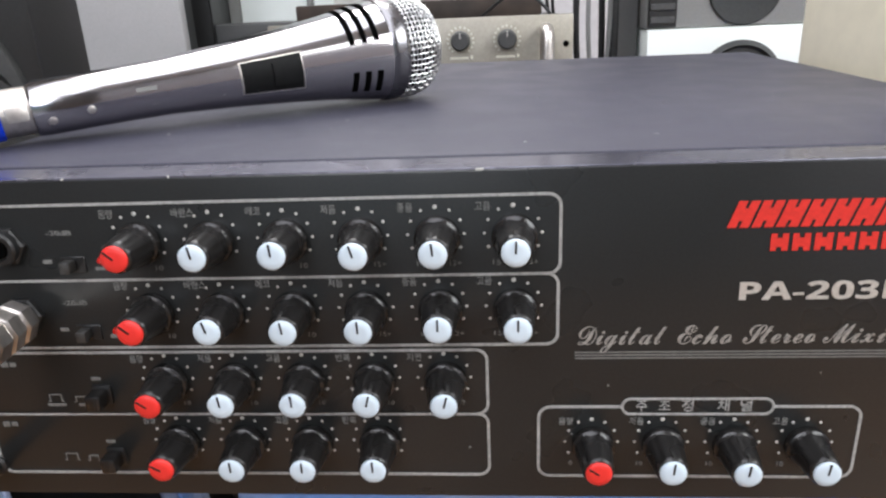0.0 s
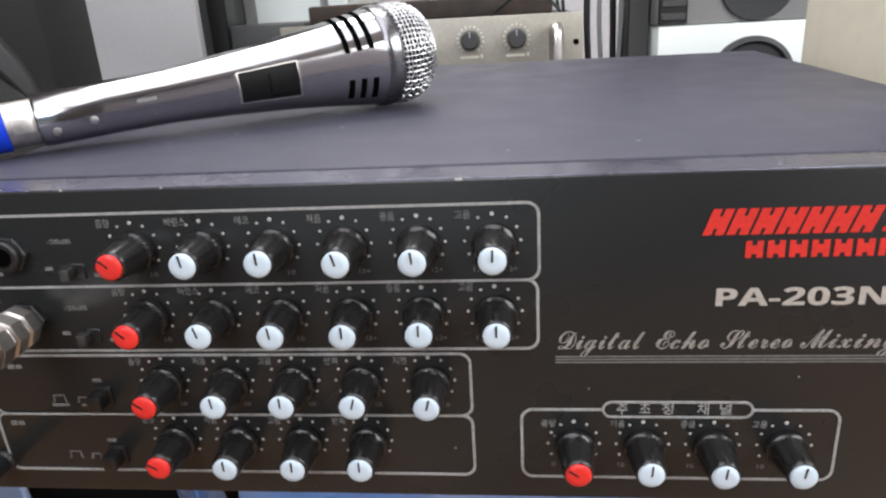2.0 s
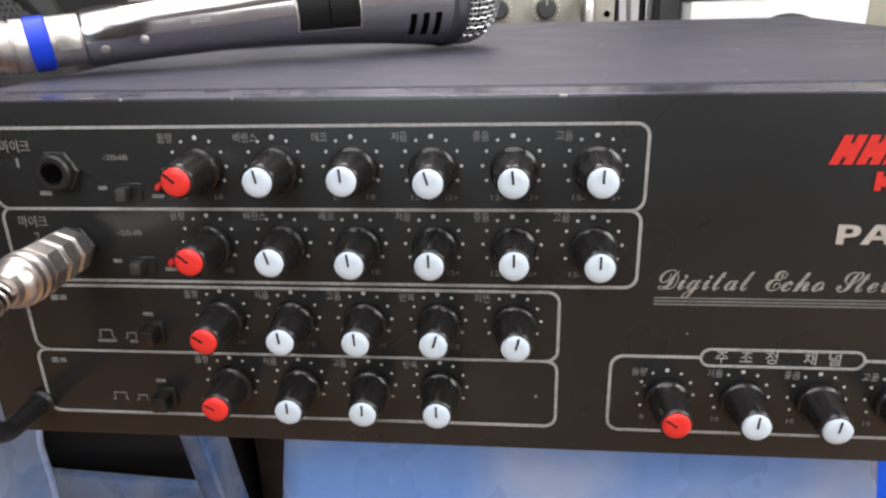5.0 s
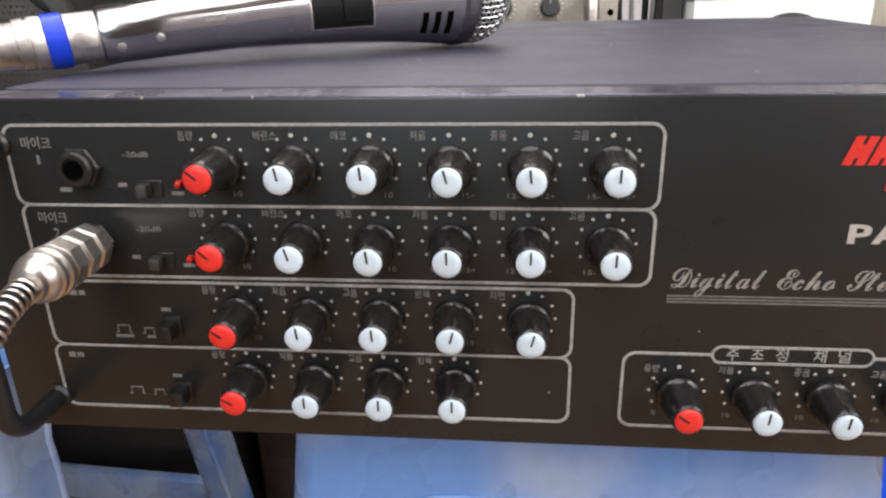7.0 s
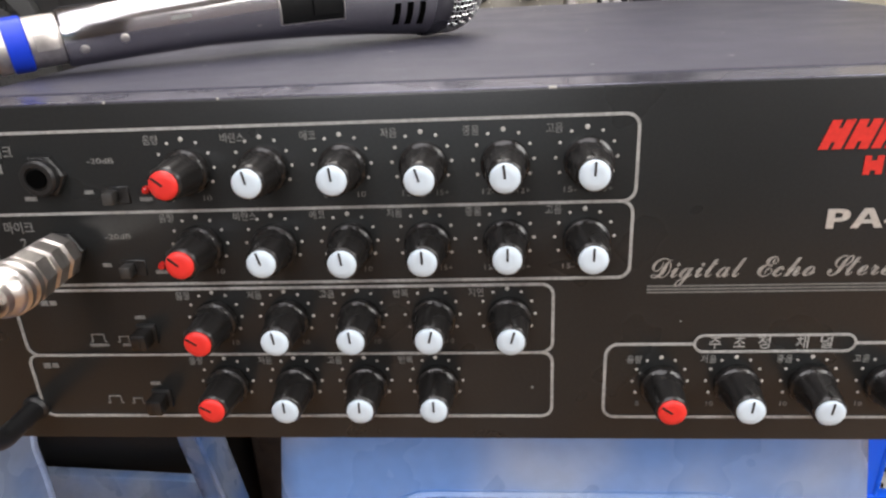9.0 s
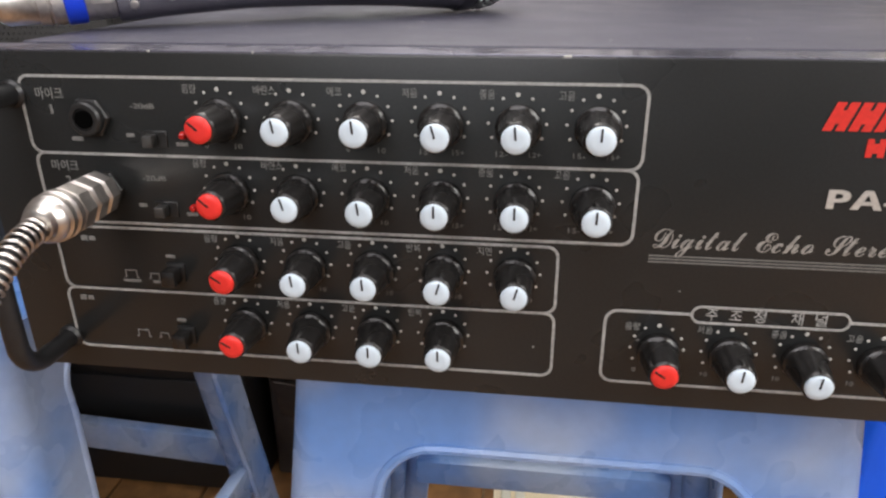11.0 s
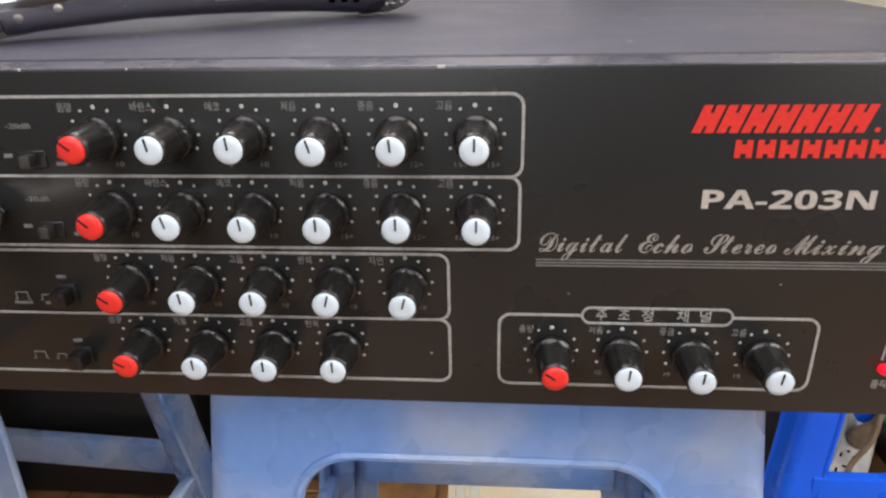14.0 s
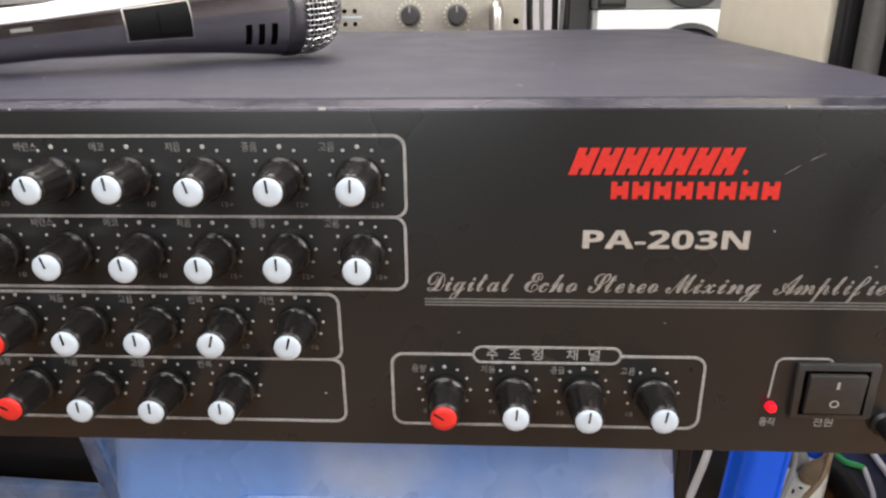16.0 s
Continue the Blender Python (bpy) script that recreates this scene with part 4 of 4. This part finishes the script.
part("woofer", lathe([(0.0455, 0), (0.0455, 0.003), (0.0440, 0.0042), (0.030, 0.0030), (0.012, 0.0022)], 48, pose(0.3190, 0.725, 0.6635) @ AHEAD), CONE, m2, "black woofer")
side_p = part("port_panel", box(0.2000, 0.2360, 0.7215, 0.7265, 0.619, 0.86, 0.001, 1), BLACK, m2)
for k in range(5):
    part("louvre", box(0.2030, 0.2330, 0.7185, 0.7225, 0.624 + 0.016 * k, 0.632 + 0.016 * k, 0.001, 1), DARKGREY, side_p)
whole("post", box(0.1680, 0.1960, 0.76, 0.80, 0.50, 1.9, 0.002, 1), DARKGREY, "dark grey metal post behind the speakers", "post")

# cupboard, panels and rack at the far left
locker = thing("cabinet", (-0.56, 0.80, 0.53), "light grey metal cabinet with a plain door", "cabinet")
part("body", box(-0.71, -0.4420, 0.796, 1.2, 0.531, 1.5, 0.004, 2), DARKGREY, locker)
part("door", box(-0.70, -0.4330, 0.776, 0.795, 0.534, 1.49, 0.003, 2), LIGHTGREY, locker, "light grey door")
rack = thing("rack", (-0.35, 0.9, 0.53), "black metal rack frame", "rack")
for y in (0.84, 1.14):
    part("upright", box(-0.4600, -0.4140, y, y + 0.04, 0.53, 1.6, 0.002, 1), BLACK, rack)
part("crossbar", box(-0.4580, -0.4160, 0.88, 1.14, 1.56, 1.60, 0.002, 1), BLACK, rack)
part("shelf", box(-0.4140, -0.2950, 0.845, 0.92, 0.531, 0.6430, 0.004, 2), DARKGREY, rack, "dark grey shelf box")
glazed = thing("glazed_cabinet", (-0.35, 1.0, 0.53), "tall white cabinet with glazed doors and grey frames", "cabinet")
part("body", box(-0.50, -0.262, 1.012, 1.30, 0.531, 1.5, 0.003, 1), WHITE, glazed)
for x0, x1 in ((-0.488, -0.4430), (-0.4230, -0.3080)):
    part("pane", box(x0, x1, 1.000, 1.0125, 0.56, 1.48, 0.001, 1), WHITE, glazed, "pale shiny pane")
for x0, x1 in ((-0.4425, -0.4235), (-0.3075, -0.2980)):
    part("frame_bar", box(x0, x1, 0.994, 1.012, 0.531, 1.5, 0.002, 1), GREYPAINT, glazed, "grey frame bar")

# cream cabinet and grilled speaker on the right of the mixer
bench = thing("side_table", (0.36, 0.23, 0.0), "dark side table beside the amplifier", "table")
part("tabletop", box(0.226, 0.55, 0.112, 0.312, 0.456, 0.472, 0.003, 2), BLACK, bench)
for x, y in ((0.542, 0.302), (0.236, 0.302)):
    part("leg", box(x - 0.006, x + 0.006, y - 0.006, y + 0.006, 0.0, 0.457, 0.001, 1), BLACK, bench)
cc = thing("white_cabinet", (0.29, 0.24, 0.472), "cream painted cabinet standing on the side table", "cabinet")
bm = box(0, 0.12, -0.128, 0.0, 0.4725, 0.80, 0.003, 2)
bmesh.ops.transform(bm, matrix=pose(0.2205, 0.305, 0, 0, 0, 8.5), verts=bm.verts[:])
part("body", bm, CREAM, cc)
whole("panel", box(0.240, 0.36, 0.160, 0.172, 0.4725, 0.78, 0.002, 1), BLACK, "black board beside the cream cabinet", "panel")
whole("column", lathe([(0.0062, 0.4725), (0.0062, 0.79)], 28, pose(0.2502, 0.150, 0)), MIDGREY, "grey rounded upright beside the amplifier", "column")
cabinet_speaker("floor_speaker", pose(0.3600, 0.150, 0.4725, 0, 0, 6), 0.20, 0.05, 0.32, BLACK, "black speaker with a dotted grille, on the side table")

# ---------------------------------------------------------------- things on the floor
whole("low_case", box(0.528, 0.632, 0.474, 0.598, 0.0, 0.055, 0.004, 2), BLACK, "low black case under a blue stool", "case", group="low cases")
whole("low_case", box(0.528, 0.78, 0.600, 0.735, 0.0, 0.120, 0.004, 2), BLACK, "low black case behind a flatter one", "case", group="low cases")
# Black block added to fill the dark gap left of the deep blue stool.
whole("low_case", box(0.235, 0.372, 0.515, 0.735, 0.0, 0.115, 0.004, 2), BLACK, "low black block filling the dark gap between two plastic stools", "case", group="low cases")
strip = thing("power_strip", (0.47, 0.53, 0.0), "dirty white power strip with plugs, lying on the floor", "power strip")
SM = pose(0.4640, 0.516, 0.0004, 0, 0, 58)
bm = box(-0.105, 0.085, -0.026, 0.026, 0.0, 0.036, 0.005, 2)
bmesh.ops.transform(bm, matrix=SM, verts=bm.verts[:])
part("body", bm, STRIP, strip)
for x in (-0.080, -0.040, -0.006):
    for y in (-0.007, 0.007):
        part("socket", box(x - 0.0045, x + 0.0045, y - 0.0015, y + 0.0015, 0.0355, 0.0365, m=SM), HOLE, strip)
    part("earth_socket", lathe([(0.0024, 0.0355), (0.0024, 0.0364)], 12, SM @ pose(x + 0.012, 0, 0)), HOLE, strip)
for x, y, lean, mt, tone in ((0.030, -0.004, 24, CARD, "worn brown"), (0.052, 0.010, -14, GREYPAINT, "dusty grey")):
    q = SM @ pose(x, y, 0.0362, lean, 0, 20)
    pl = part("power_plug", lathe([(0.0120, -0.002), (0.0145, 0.002), (0.0140, 0.014), (0.0105, 0.024), (0.0065, 0.033), (0.0048, 0.038)], 10, q), mt, strip, tone + " plug")
    part("strain_relief", lathe([(0.0050, 0.036), (0.0046, 0.048), (0.0036, 0.050)], 12, q), mt, pl)
    tip, turn_on = q @ Vector((0, 0, 0.050)), SM @ Vector((-0.030, y * 1.6, 0.041))
    part("cord", tube(smooth_path([q @ Vector((0, 0, 0.044)), tip, (tip + turn_on) / 2 + Vector((0, -0.012, 0.010)), turn_on, SM @ Vector((-0.075, y * 2.2, 0.0402)), SM @ Vector((-0.125, y * 3, 0.0060))], 8), 0.0036, 8), mt, pl)
for pts, r, mt, lab in (
        ([(0.520, 0.585, 0.0595), (0.530, 0.548, 0.0600), (0.540, 0.541, 0.0598), (0.549, 0.534, 0.0596)], 0.0042, GREEN, "green cable on a black case"),
        ([(0.549, 0.534, 0.0590), (0.541, 0.505, 0.0590), (0.533, 0.480, 0.0585), (0.524, 0.464, 0.045), (0.516, 0.452, 0.0045)], 0.0032, GREYWIRE, "pale grey cable hanging over a case"),
        ([(0.580, 0.596, 0.0595), (0.576, 0.565, 0.0595), (0.572, 0.510, 0.0595), (0.570, 0.478, 0.0590), (0.568, 0.462, 0.050)], 0.0040, GREYWIRE, "pale grey cable over a black case"),
        ([(0.36, 0.64, 0.120), (0.352, 0.57, 0.120), (0.340, 0.512, 0.108), (0.318, 0.490, 0.050), (0.295, 0.470, 0.008), (0.26, 0.45, 0.006)], 0.0048, GREYWIRE, "pale grey cable on the floor")):
    whole("cable", tube(smooth_path(pts, 8), r, 8), mt, lab, "cable", group="floor cables")
bag = bmesh.new()
bmesh.ops.create_icosphere(bag, subdivisions=4, radius=1.0)
for v in bag.verts:
    n = v.co.copy()
    q = 1.0 + 0.16 * noise.noise(n * 2.3) + 0.10 * abs(noise.noise(n * 6.0))
    v.co = Vector((n.x * 0.060 * q, n.y * 0.030 * q, max(-0.0175, n.z * 0.019 * q)))
bmesh.ops.transform(bag, matrix=pose(0.556, 0.430, 0.0180, 0, 0, 8), verts=bag.verts[:])
whole("stick", box(0.6360, 0.6490, 0.526, 0.537, 0.0, 0.16, 0.001, 1), PINKWOOD, "pinkish wooden stick standing beside a black case", "stick", group="sticks")
whole("bag", bag, BAG, "crumpled pale plastic bag on the floor", "bag")

cb = thing("cardboard_box", (-0.2, 0.52, 0.0), "dark brown cardboard box with an open flap", "box")
part("body", box(-0.335, -0.17, 0.47, 0.585, 0.0, 0.20, 0.003, 1), DARKCARD, cb)
part("flap", box(-0.335, -0.17, 0.582, 0.586, 0.197, 0.26, 0.001, 1), DARKCARD, cb)
part("flap", box(-0.060, 0.060, -0.0020, 0.0, 0.0, 0.075, 0.0006, 1, m=pose(-0.262, 0.4690, 0.092, 22, 6, 0)), DARKCARD, cb, "torn brown flap")
part("tape", box(-0.2660, -0.2560, 0.4675, 0.4702, 0.135, 0.199, 0.0004, 1), PAPER, cb, "cream paper tape")
part("grip_hole", box(-0.2980, -0.2740, 0.4688, 0.4702, 0.172, 0.190, 0.0004, 1), HOLE, cb)
for x0, x1, y, d, h, turned in ((-0.078, 0.186, 0.575, 0.050, 0.012, -2), (-0.046, 0.212, 0.450, 0.070, 0.006, 1)):
    bm = box((x0 - x1) / 2, (x1 - x0) / 2, -d, d, 0.0, h, 0.001, 1, m=pose((x0 + x1) / 2, y, 0, 0, 0, turned))
    whole("board", bm, PAPER, "pale cream board lying on the floor", "board", group="boards")
for x, y, d, z in ((-0.055, 0.573, 0.046, 0.0122), (-0.022, 0.573, 0.046, 0.0122), (-0.030, 0.448, 0.062, 0.0062), (-0.012, 0.448, 0.062, 0.0062)):
    bm = box(-0.006, 0.006, -d, d, 0.0, 0.004, 0.001, 1, m=pose(x, y, z, 0, 0, 3))
    whole("strip", bm, STRIP, "narrow white plastic strip lying on a cream board", "strip", group="white strips")
for x, w, a, mt, lab in ((0.092, 0.0050, 4, CARD, "thin brown stick lying on a cream board"), (0.118, 0.0055, 28, DARKGREY, "dark grey strip lying on a cream board"),
                         (0.136, 0.0016, 24, DARKGREY, "thin dark rod lying on a cream board")):
    bm = box(-w, w, -0.045, 0.045, 0.0, 0.005, 0.001, 1)
    bmesh.ops.transform(bm, matrix=pose(x, 0.572, 0.0122, 0, 0, a), verts=bm.verts[:])
    whole("stick", bm, mt, lab, "stick", group="sticks")

# ---------------------------------------------------------------- floor boards
planks = bpy.data.objects["floor"]
plank_me = mesh_of("floor_board", box(-0.0585, 0.0585, -0.448, 0.448, -0.010, 0.0, 0.0015, 1), PLANK)
for i in range(25):
    for j in range(-1, 5):
        y = -2.1 + 0.9 * j + 0.3 * (i % 3)
        lo, hi = max(y - 0.448, -2.39), min(y + 0.448, 1.598)      # sawn off at the walls
        if hi - lo > 0.02:
            piece("floor_board", plank_me, planks, pose(-1.44 + 0.12 * i, (lo + hi) / 2, -0.0002 * ((i + j) % 2)) @ Matrix.Diagonal((1, (hi - lo) / 0.896, 1, 1)))
